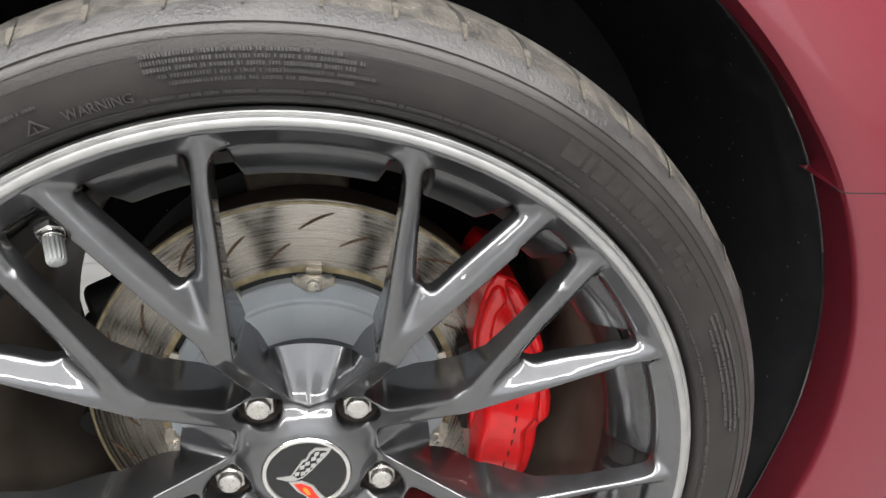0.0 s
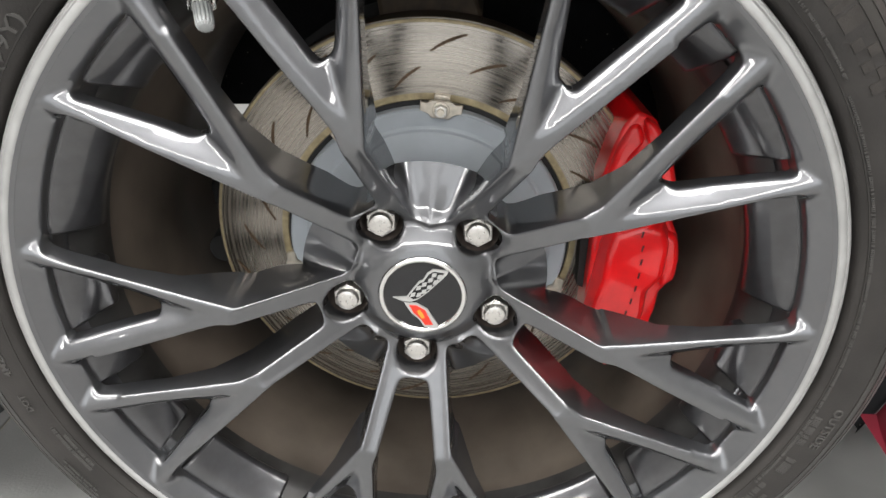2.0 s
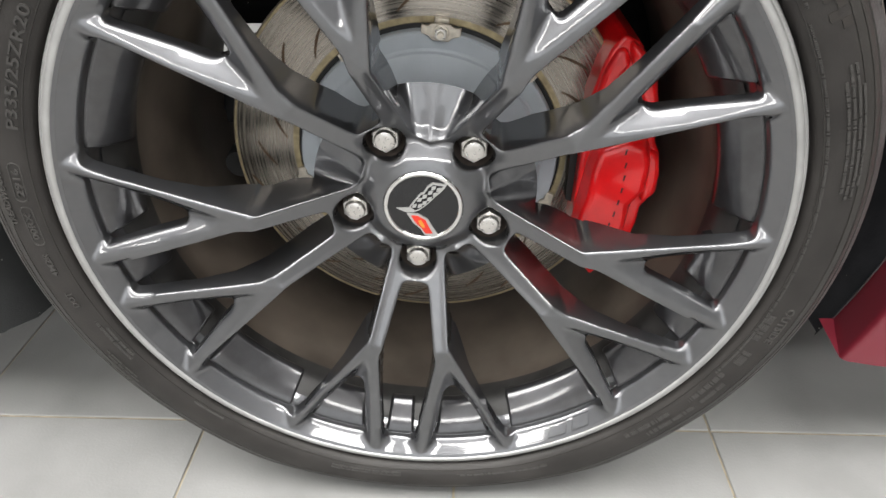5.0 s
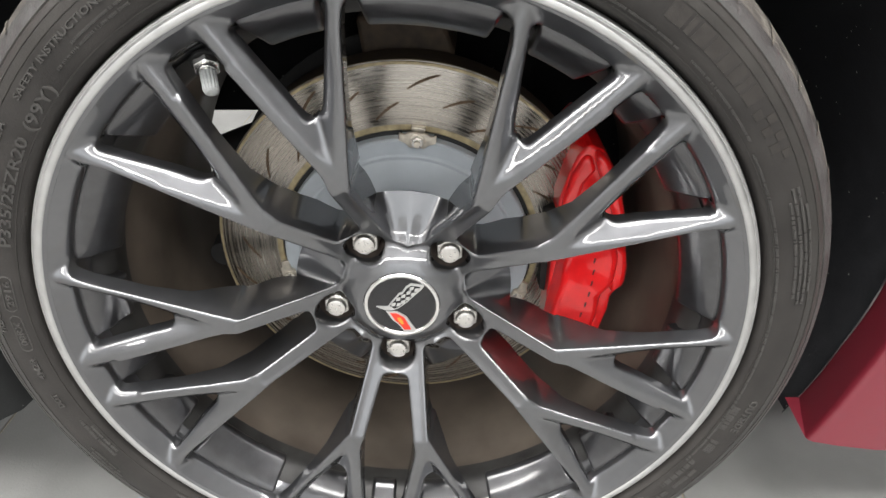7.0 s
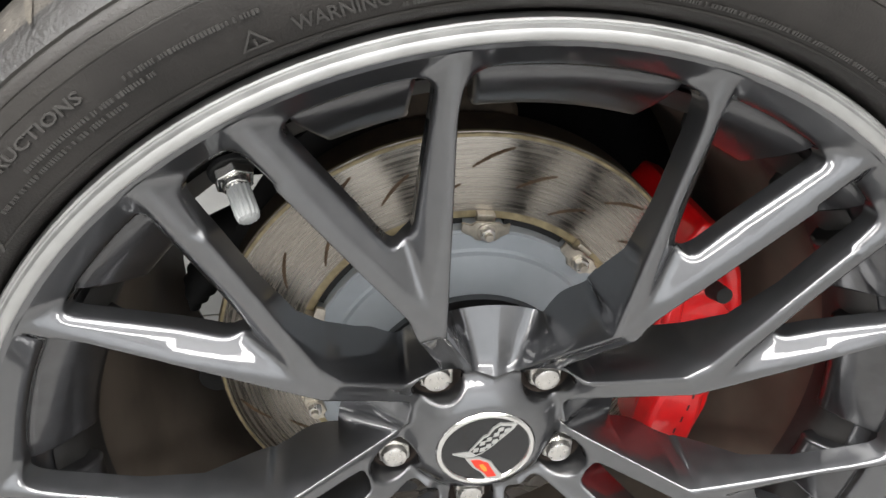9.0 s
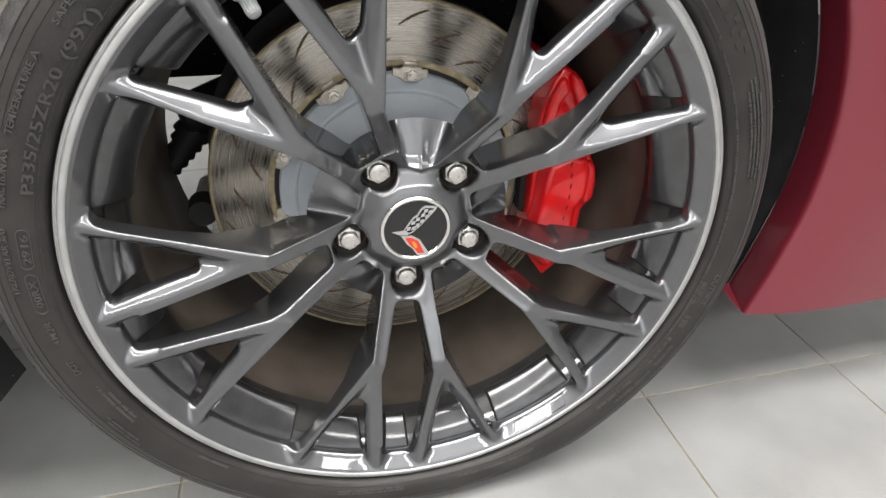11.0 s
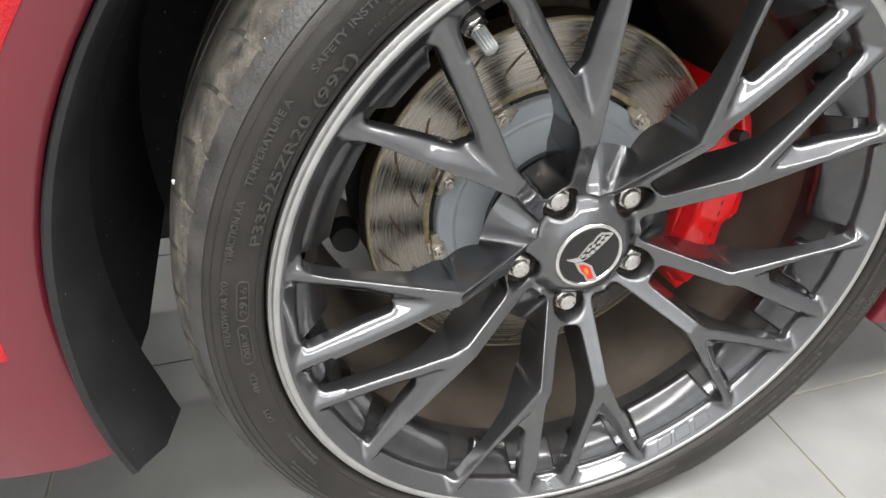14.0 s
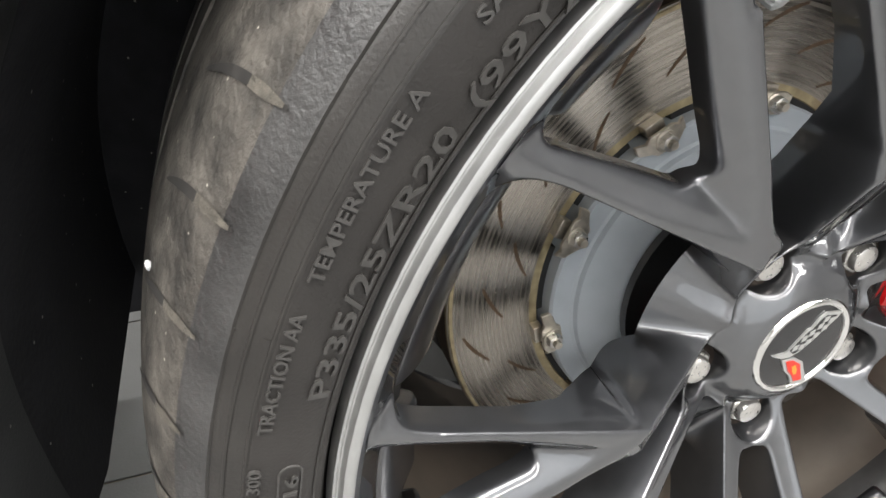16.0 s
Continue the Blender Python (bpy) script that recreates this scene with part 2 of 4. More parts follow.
def rod(a, b, r0, r1=None, sides=16):
    """A round or, with few sides, a hexagonal rod from a to b."""
    a, b = Vector(a), Vector(b)
    bm = bmesh.new()
    bmesh.ops.create_cone(bm, cap_ends=True, segments=sides, radius1=r0, radius2=r0 if r1 is None else r1, depth=(b - a).length)
    turn = (b - a).to_track_quat("Z", "Y").to_matrix().to_4x4()
    bmesh.ops.transform(bm, matrix=Matrix.Translation((a + b) / 2) @ turn, verts=bm.verts)
    return bm


def join(bm, other):
    me = bpy.data.meshes.new("tmp")
    other.to_mesh(me)
    other.free()
    bm.from_mesh(me)
    bpy.data.meshes.remove(me)
    return bm


def rounded(points, steps=6, longest=0.009):
    """Rounds the corners of a closed outline and splits its long sides. Each point: u, v, drop, radius."""
    out = []
    n = len(points)
    for i, (u, v, drop, rad) in enumerate(points):
        here = Vector((u, v))
        if rad <= 0:
            out.append((u, v, drop))
            continue
        a, b = Vector(points[i - 1][:2]) - here, Vector(points[(i + 1) % n][:2]) - here
        cut = min(rad, a.length * 0.48, b.length * 0.48)
        p, q = here + a.normalized() * cut, here + b.normalized() * cut
        for k in range(steps + 1):
            t = k / steps
            w = p * (1 - t) ** 2 + here * 2 * t * (1 - t) + q * t * t
            out.append((w.x, w.y, drop))
    fine = []
    for p, q in zip(out, out[1:] + out[:1]):
        d = math.hypot(q[0] - p[0], q[1] - p[1])
        k = max(1, math.ceil(d / longest))
        if d > 1e-5:
            fine += [tuple(a + (b - a) * t / k for a, b in zip(p, q)) for t in range(k)]
    return fine


def inside(u, v, poly):
    hit = False
    for (u0, v0, *_), (u1, v1, *_) in zip(poly, poly[1:] + poly[:1]):
        if (v0 > v) != (v1 > v) and u < (u1 - u0) * (v - v0) / (v1 - v0) + u0:
            hit = not hit
    return hit


# ---- wheel ----
wheel = thing("alloy_wheel", "gunmetal twenty-spoke alloy car wheel on a low tyre", "wheel", (0, 0, H))


EDGE = 0.0022
CREST_OUT = ((0.143, 0.195, 0.2428, 0.27), (0.0375, 0.0765, 0.1045, 0.1205))
CREST_IN = ((0.143, 0.160, 0.2037, 0.2645), (0.0375, 0.0330, 0.0285, 0.0264))


def soft_ramp(x, k):
    """max(0, x) with a rounded corner."""
    return 0.5 * (x + np.sqrt(x * x + k * k))


def soft_min(a, b, k):
    return a - soft_ramp(a - b, k)


def face_depth(u, v):
    """Depth of the wheel's front: steep stems, a crease, crested prongs that fall into the forks, and the rim's slope."""
    v = np.abs(v)
    r = np.hypot(u, v)
    s = (u + 2.196 * v - 0.1997) / 2.413
    drop = soft_min(1.22 * soft_ramp(-s, 0.0010), 0.66 * soft_ramp(0.131 - r, 0.0010), 0.003)
    y = -0.0525 + drop - 0.0060 * np.clip((r - 0.135) / 0.125, 0, 1) * np.clip(s / 0.01, 0, 1)
    fall = np.maximum(0, r - 0.034)
    nose = -0.0165 + 0.35 * fall + 18.0 * fall ** 2
    y = np.where(r < 0.085, soft_min(y, nose, 0.002), y)
    d_out = (np.interp(u, *CREST_OUT) - v) * 0.84
    d_in = v - np.interp(u, *CREST_IN)
    fall = soft_ramp(soft_min(d_out, d_in, 0.004), 0.0024)
    y = y + 0.95 * np.minimum(fall, 0.0145)
    # beside the prongs the rim's own slope shows, with a hollow where they run into it
    beside = soft_ramp(v - np.interp(u, *CREST_OUT) - 0.0065, 0.0015) + soft_ramp(np.interp(u, *CREST_IN) - v - 0.0055, 0.0015)
    y = y + np.where(r > 0.235, np.minimum(0.85 * beside, 0.0180), 0)
    slope = -0.0620 + 1.15 * np.maximum(0, 0.2668 - r)
    return np.where(r > 0.2, soft_min(y, slope, 0.0025), y)


def back_depth(r):
    return np.interp(r, [0.034, 0.06, 0.075, 0.09, 0.10, 0.11, 0.125, 0.145, 0.17, 0.20, 0.235, 0.255, 0.267], [0.046, 0.046, 0.036, 0.021, 0.015, 0.010, -0.002, -0.015, -0.034, -0.041, -0.043, -0.045, -0.050])


def rim_arc(r, a0, a1, n):
    return [(r * math.cos(radians(a0 + (a1 - a0) * k / n)), r * math.sin(radians(a0 + (a1 - a0) * k / n)), 0, 0) for k in range(n + 1)]


def corner(r, deg, rad):
    return (r * math.cos(radians(deg)), r * math.sin(radians(deg)), 0, rad)


# the openings, u along a wheel nut's radius and v across it: u, v, 0, corner radius
GAP = [corner(0.0560, 36, 0), (0.0531, 0.0230, 0, 0.006), (0.0703, 0.0257, 0, 0.004), (0.1217, 0.0350, 0, 0.003), (0.158, 0.0575, 0, 0.02),
       (0.2205, 0.0959, 0, 0.03), corner(0.2549, 24.6, 0.011)] + rim_arc(0.2549, 28, 36, 4)
INNER_GAP = [(0.0785, 0, 0, 0), (0.0795, 0.0105, 0, 0.009), (0.0860, 0.0127, 0, 0), (0.1430, 0.0255, 0, 0.004), (0.2415, 0.0173, 0, 0.02), corner(0.2550, 3.4, 0.009), corner(0.2550, 0, 0)]
FORK = [(0.1772, 0.0388, 0, 0.007), (0.1790, 0.0508, 0, 0.008), corner(0.2550, 22.0, 0.012)] + rim_arc(0.2550, 19, 10.5, 4) + [corner(0.2550, 7.4, 0.012)]


def mirrored(half):
    return half + [(u, -v, d, r) for u, v, d, r in half[-2:0:-1]]


def build_pair():
    """One wheel nut's fifth of the wheel front: points, triangles, and the walls of the openings."""
    fine = 0.0024
    gap = [p[:2] for p in rounded([(0.03, 0.05, 0, 0)] + GAP + [(0.3, 0.3, 0, 0)], 6, fine)]
    i0 = min(range(len(gap)), key=lambda i: math.dist(gap[i], GAP[0][:2]))
    i1 = min(range(len(gap)), key=lambda i: math.dist(gap[i], GAP[-1][:2]))
    gap = gap[i0:i1 + 1]
    slot = [p[:2] for p in rounded(mirrored(INNER_GAP), 6, fine)]
    fork = [p[:2] for p in rounded(FORK, 7, fine)]
    nut = [(PCD + 0.0162 * math.cos(radians(d)), 0.0162 * math.sin(radians(d))) for d in range(0, 360, 9)]
    near_hub = [corner(r, 36 + 0.002 * math.sin(3.1416 * (r - 0.034) / 0.022), 0)[:2] for r in (0.036, 0.040, 0.044, 0.0475, 0.0505, 0.0530, 0.0546)]
    near_rim = [corner(r, 36, 0)[:2] for r in (0.2552, 0.2558, 0.2570, 0.2588, 0.2608, 0.2632)]
    upper = near_hub + gap + near_rim
    frame_line = [p[:2] for p in rim_arc(0.0330, -36, 36, 24)] + upper + [p[:2] for p in rim_arc(0.2655, 36, -36, 60)] + [(u, -v) for u, v in upper[::-1]]
    holes = [slot, fork, [(u, -v) for u, v in fork[::-1]], nut]
    walls = [(gap, False), ([(u, -v) for u, v in gap[::-1]], False)] + [(h, True) for h in holes]
    seg = []
    for line, closed in walls:
        seg += list(zip(line, line[1:] + line[:1])) if closed else list(zip(line, line[1:]))
    a, b = np.array([p for p, _ in seg]), np.array([q for _, q in seg])

    def distance(p):
        ab, ap = b - a, p[:, None, :] - a[None]
        t = np.clip((ap * ab).sum(-1) / (ab * ab).sum(-1), 0, 1)
        return np.sqrt((((ap - t[..., None] * ab) ** 2).sum(-1)).min(1))

    edge_pts, edges, normals = [], [], []
    loops = [(frame_line, None)] + [(h, True) for h in holes]
    for line, hole in loops:
        k, n = len(edge_pts), len(line)
        edge_pts += line
        edges += [(k + i, k + (i + 1) % n) for i in range(n)]
        area = sum(p[0] * q[1] - q[0] * p[1] for p, q in zip(line, line[1:] + line[:1]))
        for i in range(n):
            (u0, v0), (u1, v1) = line[i - 1], line[(i + 1) % n]
            d = math.hypot(u1 - u0, v1 - v0) or 1
            sg = (1 if area > 0 else -1) * (-1 if hole else 1)
            normals.append((sg * (v1 - v0) / d, -sg * (u1 - u0) / d))
    is_wall = distance(np.array(edge_pts)) < 1e-6
    for i, (u, v) in enumerate(edge_pts):
        if abs(abs(math.degrees(math.atan2(v, u))) - 36) < 0.02:
            r = math.hypot(u, v)
            normals[i] = (u / r, v / r) if r < 0.1 else (-u / r, -v / r)
    cand = []
    for (u, v), (du, dv), w in zip(edge_pts, normals, is_wall):
        if w:
            cand += [(u - o * du, v - o * dv, o) for o in (0.0003, 0.0009, EDGE, 0.0036)]
    step = 0.0025
    for i in range(int(0.24 / step)):
        for j in range(-66, 67):
            cand.append((0.033 + i * step, (j + 0.5 * (i % 2)) * step, 0.0042))
    for us, vs in (CREST_OUT, CREST_IN):
        for u in np.arange(0.146, 0.262, 0.002):
            cand += [(u, sg * (np.interp(u, us, vs) + o), 0.0036) for sg in (1, -1) for o in (-0.001, 0.001)]
    for t in np.linspace(0.1, 0.9, 7):
        cand += [(0.1217 + 0.0213 * t + o, sg * (0.0355 - 0.0097 * t), 0.0036) for sg in (1, -1) for o in (-0.001, 0.001)]
    cand = np.array(cand)
    keep = distance(cand[:, :2]) > cand[:, 2] * 0.93
    r = np.hypot(cand[:, 0], cand[:, 1])
    keep &= (r > 0.0345) & (r < 0.2643) & (np.abs(np.degrees(np.arctan2(cand[:, 1], cand[:, 0]))) < 35.8)
    pts = edge_pts + [tuple(p) for p in cand[keep, :2] if inside(p[0], p[1], frame_line) and not any(inside(p[0], p[1], h) for h in holes)]
    from mathutils.geometry import delaunay_2d_cdt
    vs, _, fs, ov, _, _ = delaunay_2d_cdt([Vector(p) for p in pts], edges, [], 0, 1e-7)
    uv = np.array([tuple(p) for p in vs])
    src = [min(o) if o and min(o) < len(edge_pts) else -1 for o in ov]
    wall_normal = [normals[k] if k >= 0 and is_wall[k] else None for k in src]
    lip = np.maximum(0, EDGE - distance(uv))
    y = face_depth(uv[:, 0], uv[:, 1]) + EDGE - np.sqrt(np.maximum(0, EDGE ** 2 - lip ** 2))
    back = np.maximum(back_depth(np.hypot(uv[:, 0], uv[:, 1])), y + 0.008)
    back = np.where([n is None for n in wall_normal], np.minimum(back, y + 0.010), back)
    pieces = {"hub": [], 1: [], -1: []}
    for f in fs:
        cu, cv = uv[f].mean(0)
        if not inside(cu, cv, frame_line) or any(inside(cu, cv, h) for h in holes):
            continue
        pieces["hub" if cu + 1.4545 * abs(cv) < 0.1043 else (1 if cv > 0 else -1)].append(f)
    return uv, y, back, wall_normal, {(min(i, j), max(i, j)) for i, j in seg_ids(src, edges, is_wall)}, pieces


def seg_ids(src, edges, is_wall):
    at = {k: i for i, k in enumerate(src) if k >= 0}
    return [(at[i], at[j]) for i, j in edges if is_wall[i] and is_wall[j] and i in at and j in at]


UV, FRONT, BACK, WALL_NORMAL, WALL_EDGE, PIECES = build_pair()


def piece_mesh(faces, turn_deg):
    """Front of a piece with the walls of its openings and a back, turned about the axle."""
    bm = bmesh.new()
    a = radians(turn_deg)
    ca, sa = math.cos(a), math.sin(a)
    rings = {}

    def vert(u, v, y):
        return bm.verts.new((u * ca - v * sa, y, u * sa + v * ca))

    for i in {i for f in faces for i in f}:
        (u, v), y, back = UV[i], FRONT[i], BACK[i]
        ring = [vert(u, v, y)]
        if WALL_NORMAL[i]:
            du, dv = WALL_NORMAL[i]
            lean = 0.05 * (back - y)
            reach = math.hypot(u, v)
            if abs(math.degrees(math.atan2(v, u))) > 12 and reach < 0.135:
                # between two pairs the walls run out into a cone about the axle
                back = float(np.interp(reach, [0.095, 0.135], [0.011, back]))
                grow = max(0.0, 0.095 / reach - 1)
                du, dv, lean = u * grow, v * grow, 1.0
            if math.hypot(u - PCD, v) < 0.0167:
                back, lean = y + 0.02, 0.0
            for t in (0.3, 0.65, 1.0):
                ring.append(vert(u + lean * t * du, v + lean * t * dv, y + (back - y) * t))
        else:
            ring.append(vert(u, v, back))
        rings[i] = ring
    for f in faces:
        bm.faces.new([rings[i][0] for i in f])
        bm.faces.new([rings[i][-1] for i in f][::-1])
        for i, j in zip(f, (*f[1:], f[0])):
            if (min(i, j), max(i, j)) in WALL_EDGE:
                for k in range(3):
                    bm.faces.new((rings[i][k], rings[i][k + 1], rings[j][k + 1], rings[j][k]))
    return bm


rim = part("rim", revolve([
    (0.2677, -0.0624), (0.2654, -0.0606), (0.2650, -0.0500), (0.2540, -0.0400), (0.2530, -0.0360), (0.2500, -0.0300), (0.2420, -0.0180), (0.2405, -0.010),
    (0.2400, 0.02), (0.2370, 0.06), (0.2355, 0.10), (0.2365, 0.18), (0.2390, 0.215), (0.2520, 0.232), (0.2700, 0.236), (0.2700, 0.242),
    (0.2500, 0.246), (0.2490, 0.235), (0.2430, 0.20), (0.2430, 0.06), (0.2470, 0.0), (0.2540, -0.02), (0.2560, -0.04), (0.2720, -0.046),
    (0.2768, -0.0550)], 144), GUNMETAL, wheel, "gunmetal painted rim barrel with brake dust")
part("lip", revolve([(0.2677, -0.0624), (0.2681, -0.0631), (0.2692, -0.0637), (0.2711, -0.0639), (0.2723, -0.0634), (0.2731, -0.0620), (0.2737, -0.0611), (0.2742, -0.0611), (0.2748, -0.0615), (0.2757, -0.0612), (0.2765, -0.0595), (0.2768, -0.0550)], 144),
     MACHINED, rim, "bright machined silver rim lip")
part("inner_barrel", revolve([(0.2376, 0.004), (0.2374, 0.022), (0.2352, 0.026), (0.2346, 0.050), (0.2330, 0.053), (0.2322, 0.085), (0.2310, 0.088), (0.2310, 0.13), (0.2318, 0.133), (0.2326, 0.18), (0.2350, 0.212), (0.2500, 0.231)], 120),
     BARREL, rim, "inner barrel brown with brake dust")

part("barrel_shoulder", revolve([(0.2490, -0.0310), (0.2394, -0.0185), (0.2378, -0.0095), (0.2376, 0.004)], 120), DARK_STEP, rim, "dark step inside the rim")

PAD = [(0.2610, -0.0400), (0.2545, -0.0445), (0.2500, -0.0422), (0.2450, -0.0380), (0.2400, -0.0325), (0.2350, -0.0262), (0.2318, -0.0216), (0.2302, -0.0180), (0.2312, -0.0120), (0.2440, -0.0100), (0.2560, -0.0300)]


def pad_block(a0, a1, taper, steps=8):
    """A ledge along the rim's inside whose ends draw in towards the axle."""
    bm = bmesh.new()
    mid, half = (a0 + a1) / 2, (a1 - a0) / 2
    rings = []
    for k in range(steps + 1):
        t = 2 * k / steps - 1
        rings.append([bm.verts.new(on_wheel(r, mid + t * (half - taper * min(1.0, max(0.0, (0.2560 - r) / 0.022))), y)) for r, y in PAD])
    for p, q in zip(rings, rings[1:]):
        for i in range(len(PAD)):
            bm.faces.new((p[i], p[(i + 1) % len(PAD)], q[(i + 1) % len(PAD)], q[i]))
    bm.faces.new(rings[0])
    bm.faces.new(rings[-1][::-1])
    return bm


for k in range(5):
    base = TWIST - 72 * k
    for a0, a1, taper in ((25.6, 46.4, 0.5), (8.0, 20.6, 1.5), (-20.6, -8.0, 1.5), (-3.2, 3.2, 0.3)):
        if k == 0 and abs(a0) < 4:
            continue  # the valve comes through here
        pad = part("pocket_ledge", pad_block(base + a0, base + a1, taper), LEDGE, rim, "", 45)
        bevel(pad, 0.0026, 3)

hub = bmesh.new()
for k in range(5):
    base = TWIST - 72 * k
    join(hub, piece_mesh(PIECES["hub"], base))
    for sg in (1, -1):
        spoke = part("spoke", piece_mesh(PIECES[sg], base), GUNMETAL, rim, "", 70)
bmesh.ops.remove_doubles(hub, verts=hub.verts, dist=1e-5)
hub = part("hub", hub, GUNMETAL, wheel, "gunmetal wheel hub with five nut recesses", 70)

part("hub_plate", revolve([(0.0, 0.0455), (0.075, 0.0455), (0.076, 0.05), (0.0, 0.05)], 48), GUNMETAL, hub)

# nut recesses, nuts
for k in range(5):
    base = TWIST - 72 * k
    c = on_wheel(PCD, base, 0)
    bm = bmesh.new()
    rows = []
    for r, y in ((0.0161, 0.001), (0.0161, 0.018), (0.014, 0.022), (0.0, 0.022)):
        rows.append([bm.verts.new(c + Vector((r * math.cos(radians(d)), y, r * math.sin(radians(d))))) for d in range(0, 360, 15)])
    for p, q in zip(rows, rows[1:]):
        for i in range(24):
            bm.faces.new((p[i], p[(i + 1) % 24], q[(i + 1) % 24], q[i]))
    bmesh.ops.remove_doubles(bm, verts=bm.verts, dist=1e-6)
    part("nut_recess", bm, RECESS, hub, "dusty brown nut recess")
    nut = bevel(part("lug_nut", rod(c + Vector((0, 0.022, 0)), c + Vector((0, -0.0016, 0)), 0.0130, 0.0120, 6), SATIN, wheel, "chrome hex wheel nut"), 0.0010)
    nut.matrix_local = Matrix.Translation((0, 0, 0))
    prof = [(0.0001, -0.0068), (0.0040, -0.0067), (0.0070, -0.0064), (0.0081, -0.0058), (0.0086, -0.0046), (0.0090, -0.0020), (0.0092, 0.004)]
    bm = bmesh.new()
    rows = [[bm.verts.new(c + Vector((r * math.cos(radians(d)), y, r * math.sin(radians(d))))) for d in range(0, 360, 18)] for r, y in prof]
    for p, q in zip(rows, rows[1:]):
        for i in range(20):
            bm.faces.new((p[i], p[(i + 1) % 20], q[(i + 1) % 20], q[i]))
    part("nut_cap", bm, SATIN, nut, "flat-ended chrome nut cap", 30)

# centre cap
cap = part("centre_cap", revolve([(0.0, -0.0172), (0.020, -0.0171), (0.0288, -0.0166), (0.0295, -0.012), (0.0, -0.010)], 64), BLACK, wheel, "gloss black centre cap with a silver ring")
part("cap_ring", revolve([(0.0286, -0.0166), (0.0290, -0.0178), (0.0300, -0.0186), (0.0314, -0.0184), (0.0326, -0.0174), (0.0333, -0.0156), (0.0336, -0.012)], 64), CHROME, cap, "bright chrome ring", 50)


def emblem(name, points, mat, y):
    """A flat piece of the badge, drawn from the cap's centre in thousandths of its radius."""
    return part(name, prism([(px * 0.0336e-3, py * 0.0336e-3) for px, py in points], y, -0.0165), mat, cap)


emblem("emblem_wing", [(-655, -15), (-345, 0), (-235, 165), (-60, 400), (20, 430), (120, 600), (250, 690), (585, 640), (530, 540), (400, 400), (280, 280), (120, 110), (-80, -60), (-250, -130), (-440, -120)], SILVER, -0.0182)
emblem("emblem_field", [(-300, 20), (-190, 165), (-40, 355), (40, 385), (150, 560), (260, 640), (490, 600), (370, 430), (250, 290), (90, 120), (-80, -20), (-200, -70)], BLACK, -0.0184)
for px, py in ((-205, 60), (-75, 60), (-75, 230), (40, 140), (50, 320), (160, 250), (190, 430), (300, 380), (270, 555), (390, 510)):
    emblem("emblem_check", [(px - 62, py - 60), (px + 38, py - 38), (px + 62, py + 60), (px - 38, py + 42)], SILVER, -0.0187)
emblem("emblem_border", [(-410, -150), (-130, -170), (110, -330), (180, -480), (350, -790), (310, -860), (20, -800), (-90, -600), (-260, -430)], SILVER, -0.0183)
emblem("emblem_flag", [(-300, -215), (-140, -225), (50, -350), (110, -500), (220, -740), (40, -740), (-50, -590), (-200, -420)], RED_PRINT, -0.0187)
emblem("emblem_mark", [(-130, -360), (-60, -340), (10, -460), (30, -560), (-30, -560), (-90, -470)], YELLOW, -0.0189)

# low embossed mark on the rim's slope, as plain slanting outlines
for a0, a1 in ((-68.2, -64.6), (-63.6, -59.6), (-58.2, -54.4)):
    mark = bmesh.new()
    lean = 1.3
    for r0, r1, d0, d1 in ((0.2568, 0.2573, a0 + lean, a1 + lean), (0.2644, 0.2649, a0, a1), (0.2573, 0.2644, None, a0), (0.2573, 0.2644, None, a1)):
        rows = []
        for k in range(7):
            if d0 is None:
                r = r0 + (r1 - r0) * k / 6
                mid = d1 + lean * (0.2646 - r) / 0.0076
                side = [(r, mid - 0.10), (r, mid - 0.05), (r, mid + 0.05), (r, mid + 0.10)]
            else:
                mid = d0 + (d1 - d0) * k / 6
                side = [(r0 - 0.0002, mid), (r0, mid), (r1, mid), (r1 + 0.0002, mid)]
            rows.append([mark.verts.new(on_wheel(r, d, -0.0620 + 1.15 * (0.2668 - r) - up)) for (r, d), up in zip(side, (-0.0004, 0.0010, 0.0010, -0.0004))])
        for p, q in zip(rows, rows[1:]):
            for i in range(3):
                mark.faces.new((p[i], p[i + 1], q[i + 1], q[i]))
    part("emboss_bar", mark, GUNMETAL, rim)

# valve
va = TWIST + 0.7
v0, out = on_wheel(0.2440, va, -0.024), (on_wheel(0.2190, va, -0.056) - on_wheel(0.2440, va, -0.024)).normalized()
valve = part("valve", rod(v0 - out * 0.004, v0 + out * 0.016, 0.0045), CHROME, wheel, "metal tyre valve with a grey plastic cap")
bevel(part("valve_washer", rod(v0 + out * 0.002, v0 + out * 0.005, 0.0105, 0.0100, 20), MATTE, valve), 0.0006)
bevel(part("valve_nut", rod(v0 + out * 0.005, v0 + out * 0.0105, 0.0092, 0.0092, 6), CHROME, valve), 0.0006)
bevel(part("valve_collar", rod(v0 + out * 0.0105, v0 + out * 0.0135, 0.0066, 0.0062, 16), CHROME, valve), 0.0005)
sleeve = bmesh.new()
rows = []
for along, r in ((0.0140, 0.0044), (0.0146, 0.0047), (0.0270, 0.0046), (0.0296, 0.0041), (0.0307, 0.0028), (0.0308, 0.0002)):
    ring = []
    for k in range(56):
        side = Matrix.Rotation(radians(360 * k / 56), 3, out) @ out.orthogonal().normalized()
        ring.append(sleeve.verts.new(v0 + out * along + side * (r + 0.0007 * (k % 4 < 2) * (r > 0.004))))
    rows.append(ring)
for p, q in zip(rows, rows[1:]):
    for k in range(56):
        sleeve.faces.new((p[k], p[(k + 1) % 56], q[(k + 1) % 56], q[k]))
part("valve_cap", sleeve, PLASTIC, valve, "pale grey ribbed valve cap")


